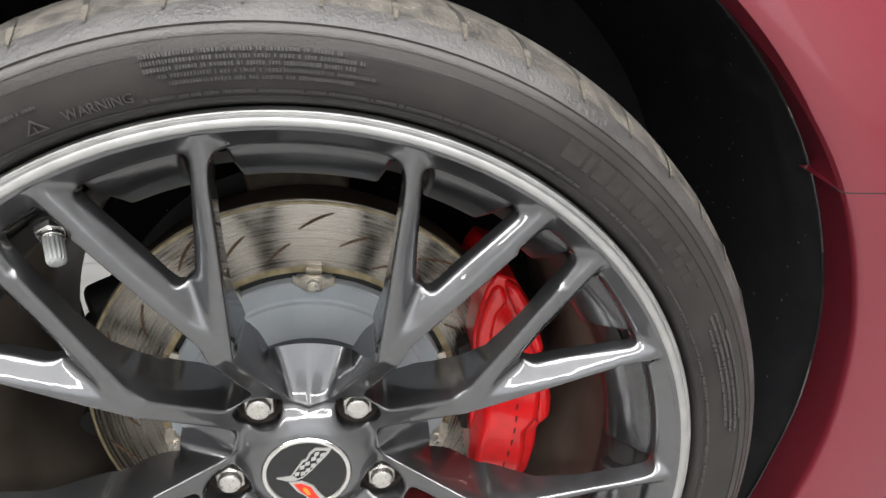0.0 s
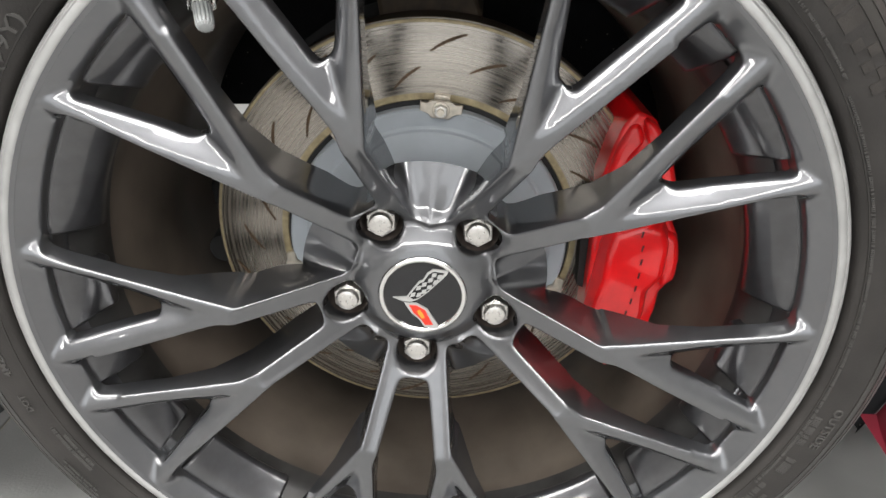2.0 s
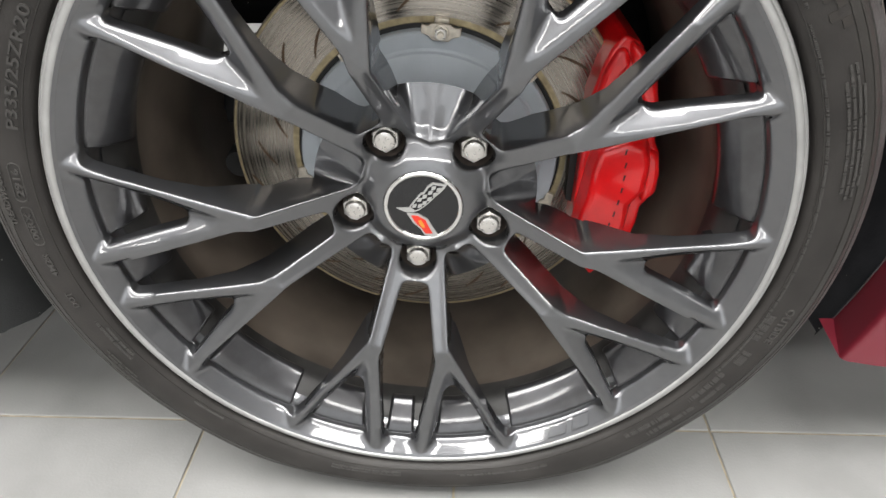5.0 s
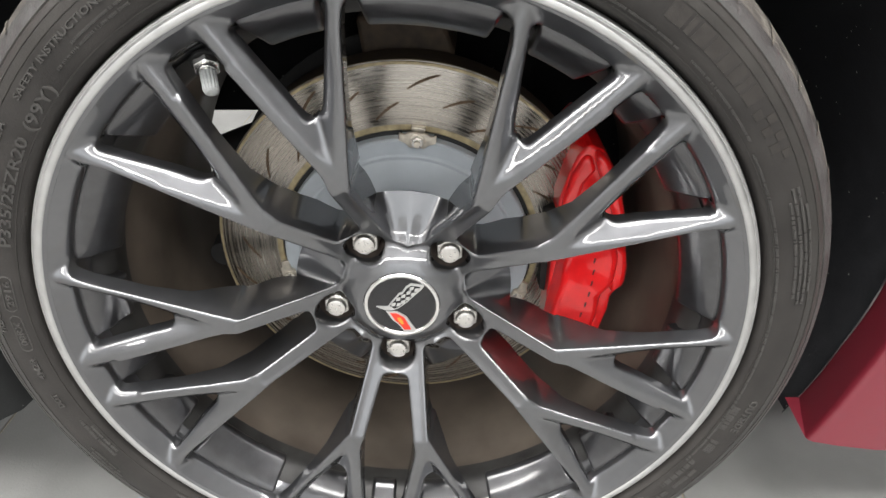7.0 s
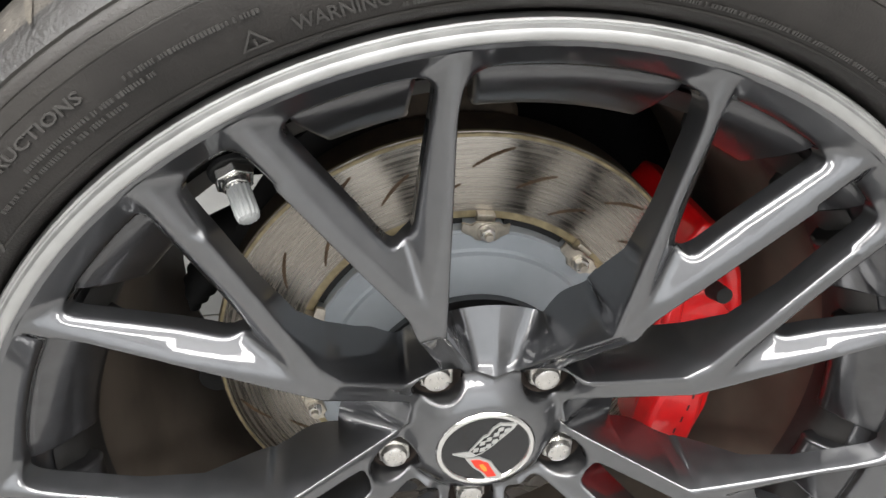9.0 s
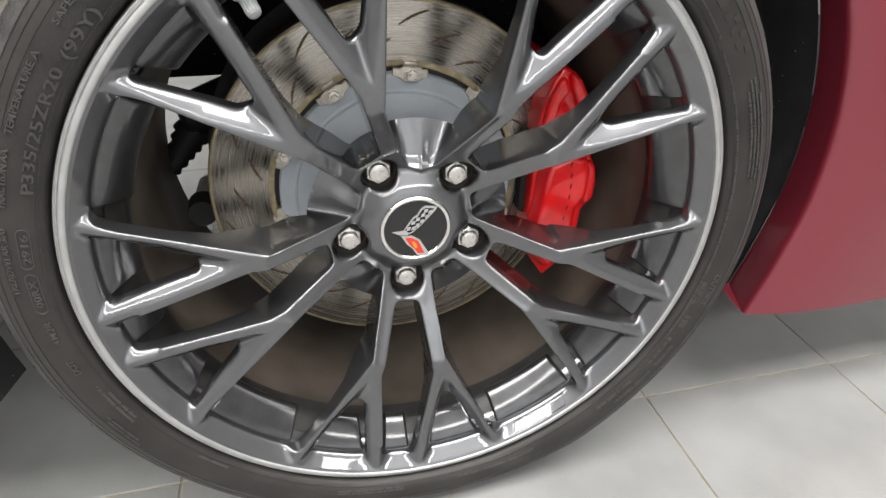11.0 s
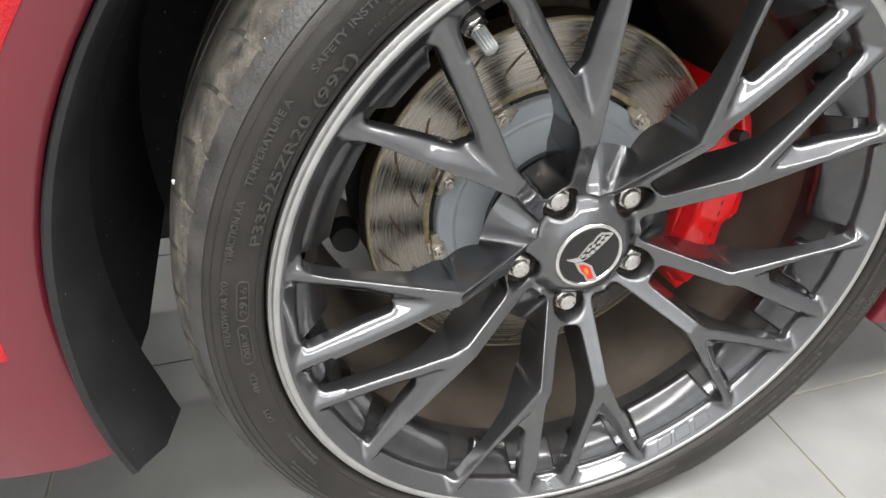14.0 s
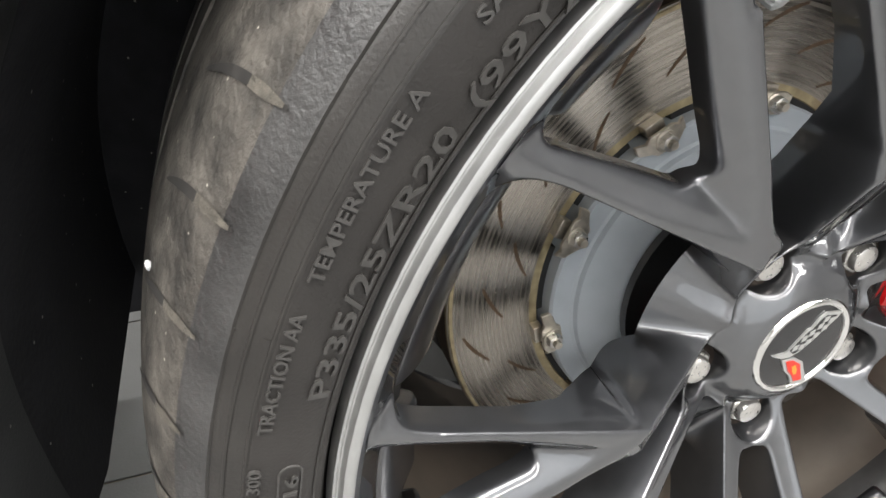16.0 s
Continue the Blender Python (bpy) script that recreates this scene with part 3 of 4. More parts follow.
# ---- tyre ----
def squat(p):
    """The tyre's foot is pressed together and bulges over the floor."""
    low = max(0.0, -p.z - 0.27)
    z = max(p.z + low * 0.29, FLOOR - H)
    press = min(1.0, max(0.0, (-p.z - 0.20) / 0.12))
    return Vector((p.x, p.y - (0.007 * press * press if p.y < -0.03 else 0.0), z))


TYRE = [(0.2660, -0.040), (0.2735, -0.046), (0.2773, -0.0500), (0.2780, -0.0550), (0.2786, -0.0585), (0.2795, -0.0612), (0.2810, -0.0636), (0.2835, -0.0657),
        (0.2860, -0.0672), (0.2920, -0.0688), (0.2990, -0.0695), (0.3060, -0.0690), (0.3120, -0.0672), (0.3165, -0.0650), (0.3172, -0.0640), (0.3182, -0.0642),
        (0.3230, -0.0605), (0.3275, -0.0540), (0.3325, -0.0440), (0.3367, -0.0310), (0.3398, -0.0150), (0.3418, 0.01), (0.3428, 0.0340), (0.3370, 0.0350),
        (0.3370, 0.0450), (0.3430, 0.0460), (0.3432, 0.0830), (0.3370, 0.0840), (0.3370, 0.0960), (0.3432, 0.0970), (0.3430, 0.1340), (0.3370, 0.1350),
        (0.3370, 0.1450), (0.3424, 0.1460), (0.3400, 0.19), (0.3350, 0.215), (0.3230, 0.238), (0.3060, 0.249), (0.2860, 0.247), (0.2730, 0.236)]
tyre = part("tyre", revolve(TYRE[:12], 160, shape=squat), RUBBER, wheel, "low black tyre with raised sidewall lettering", 40)
part("outer_band", revolve(TYRE[11:16], 160, shape=squat), BAND, tyre, "smooth grey band of the sidewall", 40)
part("shoulder", revolve(TYRE[15:18], 160, shape=squat), SHEEN, tyre, "shiny tyre shoulder", 40)
part("tread", revolve(TYRE[17:], 160, shape=squat), TREAD, tyre, "worn dusty tread", 40)


def sidewall(r):
    rs = [p[0] for p in TYRE[7:20]]
    ys = [p[1] for p in TYRE[7:20]]
    return float(np.interp(r, rs, ys))


def shoulder_cut(deg, lean, t0=0.0, t1=1.0, up=0.0004, more=0.0):
    """A groove across the tyre's shoulder, or the dust packed into a stretch of it."""
    bm = bmesh.new()
    rows = []
    for k in range(11):
        t = t0 + (t1 - t0) * k / 10
        y = -0.058 + 0.050 * t
        r = float(np.interp(y, [p[1] for p in TYRE[16:23]], [p[0] for p in TYRE[16:23]]))
        w = 0.0002 + more * math.sin(math.pi * k / 10) + 0.0016 * math.sin(math.pi * min(1.0, 0.08 + t * 0.90))
        d = deg + lean * t - 0.5 * math.sin(math.pi * t)
        dd = math.degrees(w / r)
        rows.append([bm.verts.new(squat(on_wheel(r + up, d + sg * dd, y - up * 0.75))) for sg in (-1, 1)])
    for p, q in zip(rows, rows[1:]):
        bm.faces.new((p[0], p[1], q[1], q[0]))
    return bm


dust_rng = random.Random(8)
for k in range(56):
    at = k * 360 / 56 + 5.4
    part("tread_groove", shoulder_cut(at, 1.9), GROOVE, tyre)
    if 20 < at < 230:
        part("groove_dust", shoulder_cut(at, 1.9, 0.02, dust_rng.uniform(0.28, 0.42), 0.0006, dust_rng.uniform(0.0001, 0.0007)), DUST, tyre, "pale dust packed in the groove")


def arc_bar(r, a0, a1, high, thick=0.0006, y=None):
    """A low raised bar that follows the sidewall."""
    bm = bmesh.new()
    n = max(2, int(abs(a1 - a0) / 2))
    rows = []
    for k in range(n + 1):
        a = a0 + (a1 - a0) * k / n
        rows.append([bm.verts.new(squat(on_wheel(rr, a, sidewall(rr) - lift))) for rr, lift in ((r - high / 2, -0.0004), (r - high / 2, thick), (r + high / 2, thick), (r + high / 2, -0.0004))])
    for p, q in zip(rows, rows[1:]):
        for i in range(3):
            bm.faces.new((p[i], p[i + 1], q[i + 1], q[i]))
    bm.faces.new(rows[0])
    bm.faces.new(rows[-1][::-1])
    return bm


def words(text, r, start, end, high):
    """Raised letters that run clockwise round the sidewall, their feet towards the hub."""
    cu = bpy.data.curves.new("words", "FONT")
    cu.body, cu.size, cu.resolution_u, cu.offset = text, 1.0, 2, 0.014
    tmp = bpy.data.objects.new("words", cu)
    scene.collection.objects.link(tmp)
    bpy.context.view_layer.update()
    me = bpy.data.meshes.new_from_object(tmp.evaluated_get(bpy.context.evaluated_depsgraph_get()))
    bpy.data.objects.remove(tmp)
    bm = bmesh.new()
    bm.from_mesh(me)
    xs = [v.co.x for v in bm.verts]
    x0, x1 = min(xs), max(xs)
    wide = radians(start - end)
    geom = bmesh.ops.extrude_face_region(bm, geom=bm.faces[:])
    raised = {e for e in geom["geom"] if isinstance(e, bmesh.types.BMVert)}
    for v in bm.verts:
        rr = r + (v.co.y - 0.35) * high / 0.7
        a = start - math.degrees(wide * (v.co.x - x0) / (x1 - x0))
        v.co = squat(on_wheel(rr, a, sidewall(rr) - (0.0010 if v in raised else -0.0003)))
    return bm


for text, r, a0, a1, high in (
        ("P335/25ZR20", 0.2890, 161.7, 143.4, 0.0066), ("(99Y)", 0.2885, 141.9, 134.5, 0.0070),
        ("TREADWEAR 300", 0.3040, 177.6, 167.2, 0.0042), ("TRACTION AA", 0.3030, 164.3, 155.9, 0.0042),
        ("TEMPERATURE A", 0.3025, 153.9, 142.6, 0.0042), ("SAFETY INSTRUCTIONS", 0.3010, 138.7, 121.0, 0.0040),
        ("DOT", 0.2935, 193.4, 190.4, 0.0046), ("4M2R", 0.2930, 187.0, 182.6, 0.0046), ("00RX", 0.2925, 180.0, 175.4, 0.0046), ("2916", 0.2920, 172.6, 168.0, 0.0046),
        ("WARNING", 0.2895, 106.4, 99.7, 0.0046), ("OUTSIDE", 0.2985, -11.4, -18.6, 0.0062)):
    part("lettering", words(text, r, a0, a1, high), LETTER, tyre, "raised rubber lettering", 20)


def stadium(r, a0, a1, high):
    """A raised outline with round ends along the sidewall."""
    turn = math.degrees(high / 2 / r)
    line = []
    for mid, start in ((a0 + turn, 90), (a1 - turn, -90)):
        line += [(r + high / 2 * math.sin(radians(start + 15 * k)), mid + turn * math.cos(radians(start + 15 * k))) for k in range(13)]
    bm = bmesh.new()
    rows = []
    for rr, d in line:
        out = (rr - r) / (high / 2)
        along = math.degrees(1 / r) * (1 if d > (a0 + a1) / 2 else -1) * math.sqrt(max(0.0, 1 - out * out))
        rows.append([bm.verts.new(squat(on_wheel(rr + w * out, d + w * along, sidewall(rr + w * out) - up))) for w, up in ((-0.0005, -0.0002), (-0.0003, 0.0006), (0.0003, 0.0006), (0.0005, -0.0002))])
    for p, q in zip(rows, rows[1:] + rows[:1]):
        for i in range(3):
            bm.faces.new((p[i], p[i + 1], q[i + 1], q[i]))
    return bm


for a0, a1 in ((167.2, 173.5), (174.4, 181.2)):
    part("lettering_frame", stadium(0.2925, a0, a1, 0.0076), LETTER, tyre)

tri = bmesh.new()
rings = []
for k, lift in ((1.0, -0.0003), (1.0, 0.0009), (0.72, 0.0009), (0.72, -0.0003)):
    rings.append([tri.verts.new(on_wheel(0.2888 + k * dr, 109.2 + k * da, sidewall(0.2888 + k * dr) - lift)) for dr, da in ((0.0042, 0.0), (-0.0022, -1.15), (-0.0022, 1.15))])
for p, q in zip(rings, rings[1:]):
    for i in range(3):
        tri.faces.new((p[i], p[(i + 1) % 3], q[(i + 1) % 3], q[i]))
part("warning_triangle", tri, LETTER, tyre)
part("triangle_mark", arc_bar(0.2884, 109.28, 109.12, 0.0026, 0.0009), LETTER, tyre)

# small print that cannot be read: rows of low bars
rng = random.Random(4)


def print_row(r, a0, a1, high):
    bm = bmesh.new()
    a = a0
    while a > a1:
        step = rng.uniform(0.13, 0.27)
        join(bm, arc_bar(r, a, max(a1, a - step), high * rng.uniform(0.75, 1.0), 0.0009))
        a -= step + (0.34 if rng.random() < 0.16 else rng.uniform(0.06, 0.11))
    return bm


for r, a0, a1, high in ((0.3060, 98, 80, 0.0020), (0.3028, 98, 78, 0.0020), (0.2996, 98, 79, 0.0020), (0.2962, 97, 77, 0.0020), (0.2928, 96, 79, 0.0020),
                        (0.2862, 99, 52, 0.0017), (0.2866, 50, 36, 0.0017), (0.2850, 34, -28, 0.0017), (0.3062, 24, 10, 0.0020), (0.3030, 27, 8, 0.0020), (0.2996, 27, 8, 0.0020),
                        (0.2962, 25, 9, 0.0020), (0.2885, -13.5, -18.8, 0.0052), (0.2915, -21.5, -24.8, 0.0075), (0.2895, -27.3, -35.8, 0.0045), (0.2975, -29.0, -34.5, 0.0048), (0.2890, -40, -49.5, 0.0048), (0.2975, -36, -46, 0.0052),
                        (0.2885, -66, -84, 0.0032), (0.2872, -95.5, -109.5, 0.0026), (0.2905, -95.5, -109.5, 0.0022), (0.2890, 206.5, 197, 0.0030), (0.2855, 206, 199, 0.0022), (0.2850, 227, 220.5, 0.0020), (0.3000, 210, 203, 0.0022), (0.3035, 211, 204, 0.0022), (0.2905, 132, 119, 0.0018), (0.2940, 128, 116, 0.0018), (0.2975, 118, 108, 0.0018)):
    part("small_print", print_row(r, a0, a1, high), LETTER, tyre)

# the maker's name, as plain raised blocks
a = 56.5
for w in (2.5, 0.8, 1.9, 1.8, 1.6, 1.5, 0.8, 1.9):
    part("name_block", arc_bar(0.3000, a, a - w, 0.0110, 0.0005), NAME, tyre)
    a -= w + 0.45
for i in range(6):
    part("name_check", arc_bar(0.2972 + 0.0058 * (i % 2), 39.4 - 1.3 * i, 38.2 - 1.3 * i, 0.0055, 0.0005), NAME, tyre)
for a in (-21.1, -28.5, -35.7, -44.4, -53, -62, -73.5, -85, -96.2, -108, -121, -136, -141.6, -149.3, 172, 158, 96, 62, 15):
    part("mould_line", arc_bar(0.3125, a, a - 0.10, 0.0100, 0.0004), BAND, tyre)
for r in (0.3132, 0.3072, 0.2835):
    part("sidewall_rib", arc_bar(r, 0, 360, 0.0008, 0.0004), BAND, tyre)

# ---- brake disc ----
disc = thing("brake_disc", "slotted steel brake disc with a grey painted hat behind the spokes", "brake disc", (0, 0, H))
part("friction_ring", revolve([(0.1235, 0.0750), (0.1800, 0.0750), (0.1825, 0.0760), (0.1825, 0.1120), (0.1235, 0.1120), (0.1235, 0.0750)], 128), DISC, disc, "circular-brushed bare steel")
part("outer_edge", revolve([(0.1792, 0.0748), (0.1812, 0.0750), (0.1824, 0.0765), (0.1828, 0.0785)], 128), RUST, disc)
part("vented_edge", revolve([(0.1828, 0.0785), (0.1828, 0.1120), (0.1820, 0.1122)], 128), SOOT, disc, "dark rusted disc rim")
part("inner_edge", revolve([(0.1272, 0.0748), (0.1222, 0.0749), (0.1206, 0.0772), (0.1202, 0.112)], 128), RUST, disc)
part("hat", revolve([(0.1180, 0.0900), (0.1175, 0.0660), (0.1160, 0.0640), (0.1040, 0.0640), (0.1020, 0.0630), (0.1005, 0.0600), (0.0980, 0.0588), (0.0700, 0.0520),
                     (0.0695, 0.0560)], 96), HAT, disc, "light blue-grey painted disc hat", 24)
part("register", revolve([(0.0696, 0.0560), (0.0670, 0.0560), (0.0660, 0.0500), (0.0600, 0.0495), (0.0, 0.0495)], 64), RECESS, disc, "dark rusty hub register")
for i in range(10):
    base = 83.7 - 36 * i
    t = Vector((-math.sin(radians(base)), 0, math.cos(radians(base))))
    n = on_wheel(1, base, 0)
    c = on_wheel(0.1180, base, 0.0635)
    bm = bmesh.new()
    shape = [(-0.0135, -0.003), (-0.0135, 0.004), (-0.009, 0.0045), (-0.0065, 0.0065), (0.0065, 0.0065), (0.009, 0.0045), (0.0135, 0.004), (0.0135, -0.003), (0.008, -0.0035),
             (0.0055, -0.0065), (-0.0055, -0.0065), (-0.008, -0.0035)]
    shape = [(a * 1.22, b * 1.05) for a, b in shape]
    lo = [bm.verts.new(c + t * a + n * b + Vector((0, 0.004 * (abs(a) > 0.014), 0))) for a, b in shape]
    hi = [bm.verts.new(c + t * a + n * b + Vector((0, -0.0025 + 0.004 * (abs(a) > 0.014), 0))) for a, b in shape]
    bm.faces.new(hi)
    bm.faces.new(lo[::-1])
    for k in range(len(shape)):
        bm.faces.new((hi[k], hi[(k + 1) % 12], lo[(k + 1) % 12], lo[k]))
    clip = bevel(part("bobbin_clip", bm, CLIP, disc, "tan plated bobbin clip"), 0.0006)
    bevel(part("bobbin_washer", rod(c + Vector((0, -0.002, 0)), c + Vector((0, -0.0036, 0)), 0.0068, 0.0066, 18), CLIP, clip), 0.0004)
    bevel(part("bobbin_nut", rod(c + Vector((0, -0.003, 0)), c + Vector((0, -0.0082, 0)), 0.0056, 0.0052, 6), SATIN, clip), 0.0005)
    part("bobbin_stud", rod(c + Vector((0, -0.008, 0)), c + Vector((0, -0.0115, 0)), 0.0030, 0.0026, 10), CLIP, clip)
    tab = bmesh.new()
    q = [c + t * a + n * b + Vector((0, 0.004, 0)) for a, b in ((-0.0062, 0.003), (0.0062, 0.003), (0.0062, 0.0095), (-0.0062, 0.0095))]
    lo = [tab.verts.new(p + Vector((0, 0.007, 0))) for p in q]
    hi = [tab.verts.new(p) for p in q]
    tab.faces.new(hi)
    for k in range(4):
        tab.faces.new((hi[k], hi[(k + 1) % 4], lo[(k + 1) % 4], lo[k]))
    bevel(part("bobbin_tab", tab, CLIP, clip), 0.0005)
    # black blocks put between hat and ring for the shade in the gap
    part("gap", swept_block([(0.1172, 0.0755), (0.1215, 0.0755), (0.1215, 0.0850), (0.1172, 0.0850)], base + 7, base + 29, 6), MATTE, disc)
for i in range(30):
    base = 67 + 12 * i
    r0 = (0.160, 0.173, 0.147)[i % 3]
    bm = bmesh.new()
    rows = []
    for k in range(9):
        t = k / 8
        r = r0 - 0.0145 * (0.75 * t + 0.25 * t * t)
        d = base + 9.2 * t
        w = 0.0014 * (0.55 + 0.45 * math.sin(math.pi * t))
        rows.append([bm.verts.new(on_wheel(r - w, d, 0.0747)), bm.verts.new(on_wheel(r + w, d, 0.0747))])
    for p, q in zip(rows, rows[1:]):
        bm.faces.new((p[0], p[1], q[1], q[0]))
    part("slot", bm, SLOT, disc)

# ---- caliper ----
caliper = thing("brake_caliper", "glossy red painted brake caliper gripping the disc", "brake caliper", (0, 0, H))


def polar(points):
    return [(r * math.cos(radians(a)), r * math.sin(radians(a))) for r, a in points]


body = prism(polar([(0.136, -13), (0.133, 5), (0.143, 18), (0.152, 27), (0.172, 34), (0.186, 37), (0.200, 38), (0.208, 34), (0.209, 24), (0.205, 14), (0.202, 9), (0.207, 5), (0.210, -1),
                    (0.211, -6), (0.201, -11), (0.204, -16), (0.207, -24), (0.204, -31), (0.198, -37), (0.166, -33), (0.150, -28)]), 0.046, 0.150, 0.003)
bevel(part("caliper_body", body, RED_PAINT, caliper), 0.003, 3)
for pts, y0, y1, inset in (([(0.152, -31), (0.140, -20), (0.137, -6), (0.141, 6), (0.150, 13), (0.176, 14), (0.193, 11), (0.198, 6), (0.199, -3), (0.190, -9), (0.192, -16), (0.196, -25), (0.188, -34)], 0.0305, 0.048, 0.009),
                           ([(0.190, 8), (0.203, 6), (0.207, 0), (0.206, -6), (0.196, -9), (0.189, -2)], 0.038, 0.050, 0.003),
                           ([(0.194, 13), (0.194, 33), (0.200, 36), (0.206, 33), (0.207, 24), (0.203, 14)], 0.036, 0.050, 0.003),
                           ([(0.144, 14), (0.154, 26), (0.172, 33), (0.190, 36), (0.196, 35), (0.194, 31), (0.180, 29), (0.166, 23), (0.158, 13)], 0.041, 0.050, 0.003)):
    bevel(part("piston_housing", prism(polar(pts), y0, y1, inset), RED_PAINT, caliper), 0.004, 3)
nip = on_wheel(0.181, 23, 0.046)
nipple = part("bleed_nipple", rod(nip, nip + Vector((0, -0.014, 0.004)), 0.0045), CHROME, caliper)
part("nipple_cap", rod(nip + Vector((0, -0.012, 0.0034)), nip + Vector((0, -0.025, 0.0072)), 0.0066, 0.0056), MATTE, nipple, "black rubber nipple cap")
for i, a in enumerate(np.linspace(9, -24, 9)):
    x, z = polar([(0.172, a)])[0]
    part("name_bar", prism([(x - 0.0012, z - 0.0026), (x + 0.0002, z - 0.0028), (x + 0.0010, z + 0.0026), (x - 0.0006, z + 0.0026)], 0.0302, 0.0320), DARK_BAR, caliper)
part("brake_pad", prism(polar([(0.134, -16), (0.136, 20), (0.176, 22), (0.176, -18)]), 0.060, 0.0744), MATTE, caliper, "dark brake pad")

# ---- suspension behind the disc ----
knuckle = thing("suspension_knuckle", "dark suspension upright with black rubber boots behind the disc", "suspension", (0, 0, H))
bevel(part("upright", prism(polar([(0.150, 104), (0.214, 102), (0.216, 92), (0.214, 80), (0.182, 74), (0.150, 76)]), 0.118, 0.240, 0.004), SOOT, knuckle, "dark rusty casting above the disc"), 0.004)
part("lower_arm", rod((-0.10, 0.20, -0.12), (-0.12, 0.52, -0.13), 0.025), MATTE, knuckle)
boot = part("ball_joint", rod((-0.150, 0.215, 0.060), (-0.214, 0.195, 0.046), 0.026, 0.021, 20), MATTE, knuckle, "black rubber joint boot")
bevel(boot, 0.006, 3)
top, foot = Vector((-0.200, 0.200, 0.034)), Vector((-0.243, 0.203, -0.026))
for k in range(5):
    p, q = top.lerp(foot, k / 6), top.lerp(foot, (k + 0.95) / 6)
    part("bellows", rod(p, q, 0.0165 - 0.0020 * k, 0.0200 - 0.0022 * k, 18), MATTE, boot)
part("link", rod(top.lerp(foot, 0.8), foot + (foot - top) * 0.15, 0.0055, 0.0045, 12), MATTE, boot)
part("caliper_bracket", rod((-0.198, 0.120, -0.030), (-0.196, 0.180, -0.028), 0.011), CAST, knuckle, "short metal joint")
part("bracket_boot", rod((-0.198, 0.112, -0.030), (-0.198, 0.134, -0.030), 0.014, 0.016), MATTE, knuckle, "black rubber boot")
part("axle", rod((0, 0.05, 0), (0, 0.60, 0), 0.035), MATTE, knuckle)
part("dust_shield", revolve([(0.09, 0.166), (0.188, 0.166), (0.188, 0.170), (0.09, 0.170)], 64, 100, 215), MATTE, knuckle)

# ---- car body ----
car = thing("sports_car", "maroon sports car body around the open wheel arch", "car", (0, 0, 0))


def arch_right(z):
    d = z - H
    r = float(np.interp(math.degrees(math.asin(max(-1, min(1, d / 0.43)))), [-25, -20, -12, -4, 10, 30, 60, 90], [0.425, 0.424, 0.424, 0.429, 0.433, 0.433, 0.428, 0.425]))
    return math.sqrt(max(0.0, r * r - d * d))


def arch_left(z):
    d = z - H
    r = float(np.interp(math.degrees(math.asin(max(-1, min(1, d / 0.43)))), [-18, 0, 15, 35, 90], [0.429, 0.418, 0.413, 0.406, 0.406]))
    return math.sqrt(max(0.0, r * r - d * d))


def flank(edge, side, z0, z1, x_end, y_of, lip, tuck=0.0, flare=0.0, rows=30, crown=0.0):
    """A side panel from the wheel arch outwards, with a rounded edge and a return into the arch."""
    bm = bmesh.new()
    grid = []
    for k in range(rows + 1):
        z = z0 + (z1 - z0) * k / rows
        x0 = edge(z)
        offs = [(flare, lip), (flare * 0.6, lip * 0.5), (flare * 0.2, y_of(0) + 0.016), (flare * 0.08, y_of(0) + 0.010), (0.0, y_of(0) + 0.006), (0.0015, y_of(0) + 0.002), (0.005, y_of(0))]
        line = [(x0 + d, y) for d, y in offs]
        for t in (0.02, 0.05, 0.1, 0.18, 0.3, 0.45, 0.65, 1.0):
            d = 0.005 + (x_end - x0 - 0.005) * t
            line.append((x0 + d, y_of(d)))
        grid.append([bm.verts.new((side * x, y + (tuck * max(0.0, 0.50 - z) + crown * max(0.0, z - 0.47) ** 2 if n > 3 else 0), z)) for n, (x, y) in enumerate(line)])
    for p, q in zip(grid, grid[1:]):
        for i in range(len(p) - 1):
            bm.faces.new((p[i], p[i + 1], q[i + 1], q[i]))
    # turned-in foot
    foot = [bm.verts.new((v.co.x, max(v.co.y + 0.03, lip), v.co.z + 0.006)) for v in grid[0][4:]]
    for i in range(len(foot) - 1):
        bm.faces.new((grid[0][i + 4], grid[0][i + 5], foot[i + 1], foot[i]))
    return bm


def y_right(d):
    return -0.020 - 0.012 * math.sin(min(1.0, d / 0.10) * math.pi / 2) + 0.02 * max(0, d - 0.10)


def y_left(d):
    return -0.038 - 0.010 * math.sin(min(1.0, d / 0.06) * math.pi / 2) + 0.10 * max(0, d - 0.04)


part("sill_panel", flank(arch_right, 1, 0.168, 0.5238, 1.5, y_right, 0.034, 0.0, 0.013, crown=0.75), BODY, car, "maroon metallic sill panel", 40)
part("quarter_panel", flank(arch_right, 1, 0.5248, 0.752, 1.5, y_right, 0.034, 0.0, 0.013, crown=0.75), BODY, car, "maroon metallic rear quarter panel", 40)
part("bumper", flank(arch_left, -1, 0.205, 0.742, 1.1, y_left, -0.010, 0.09), BODY, car, "maroon rear bumper side", 40)
bm = bmesh.new()
bmesh.ops.create_cube(bm, size=1, matrix=pose(0.2, 0.055, 0.88) @ Matrix.Diagonal((2.6, 0.05, 0.26, 1)))
part("upper_flank", bm, BODY, car)

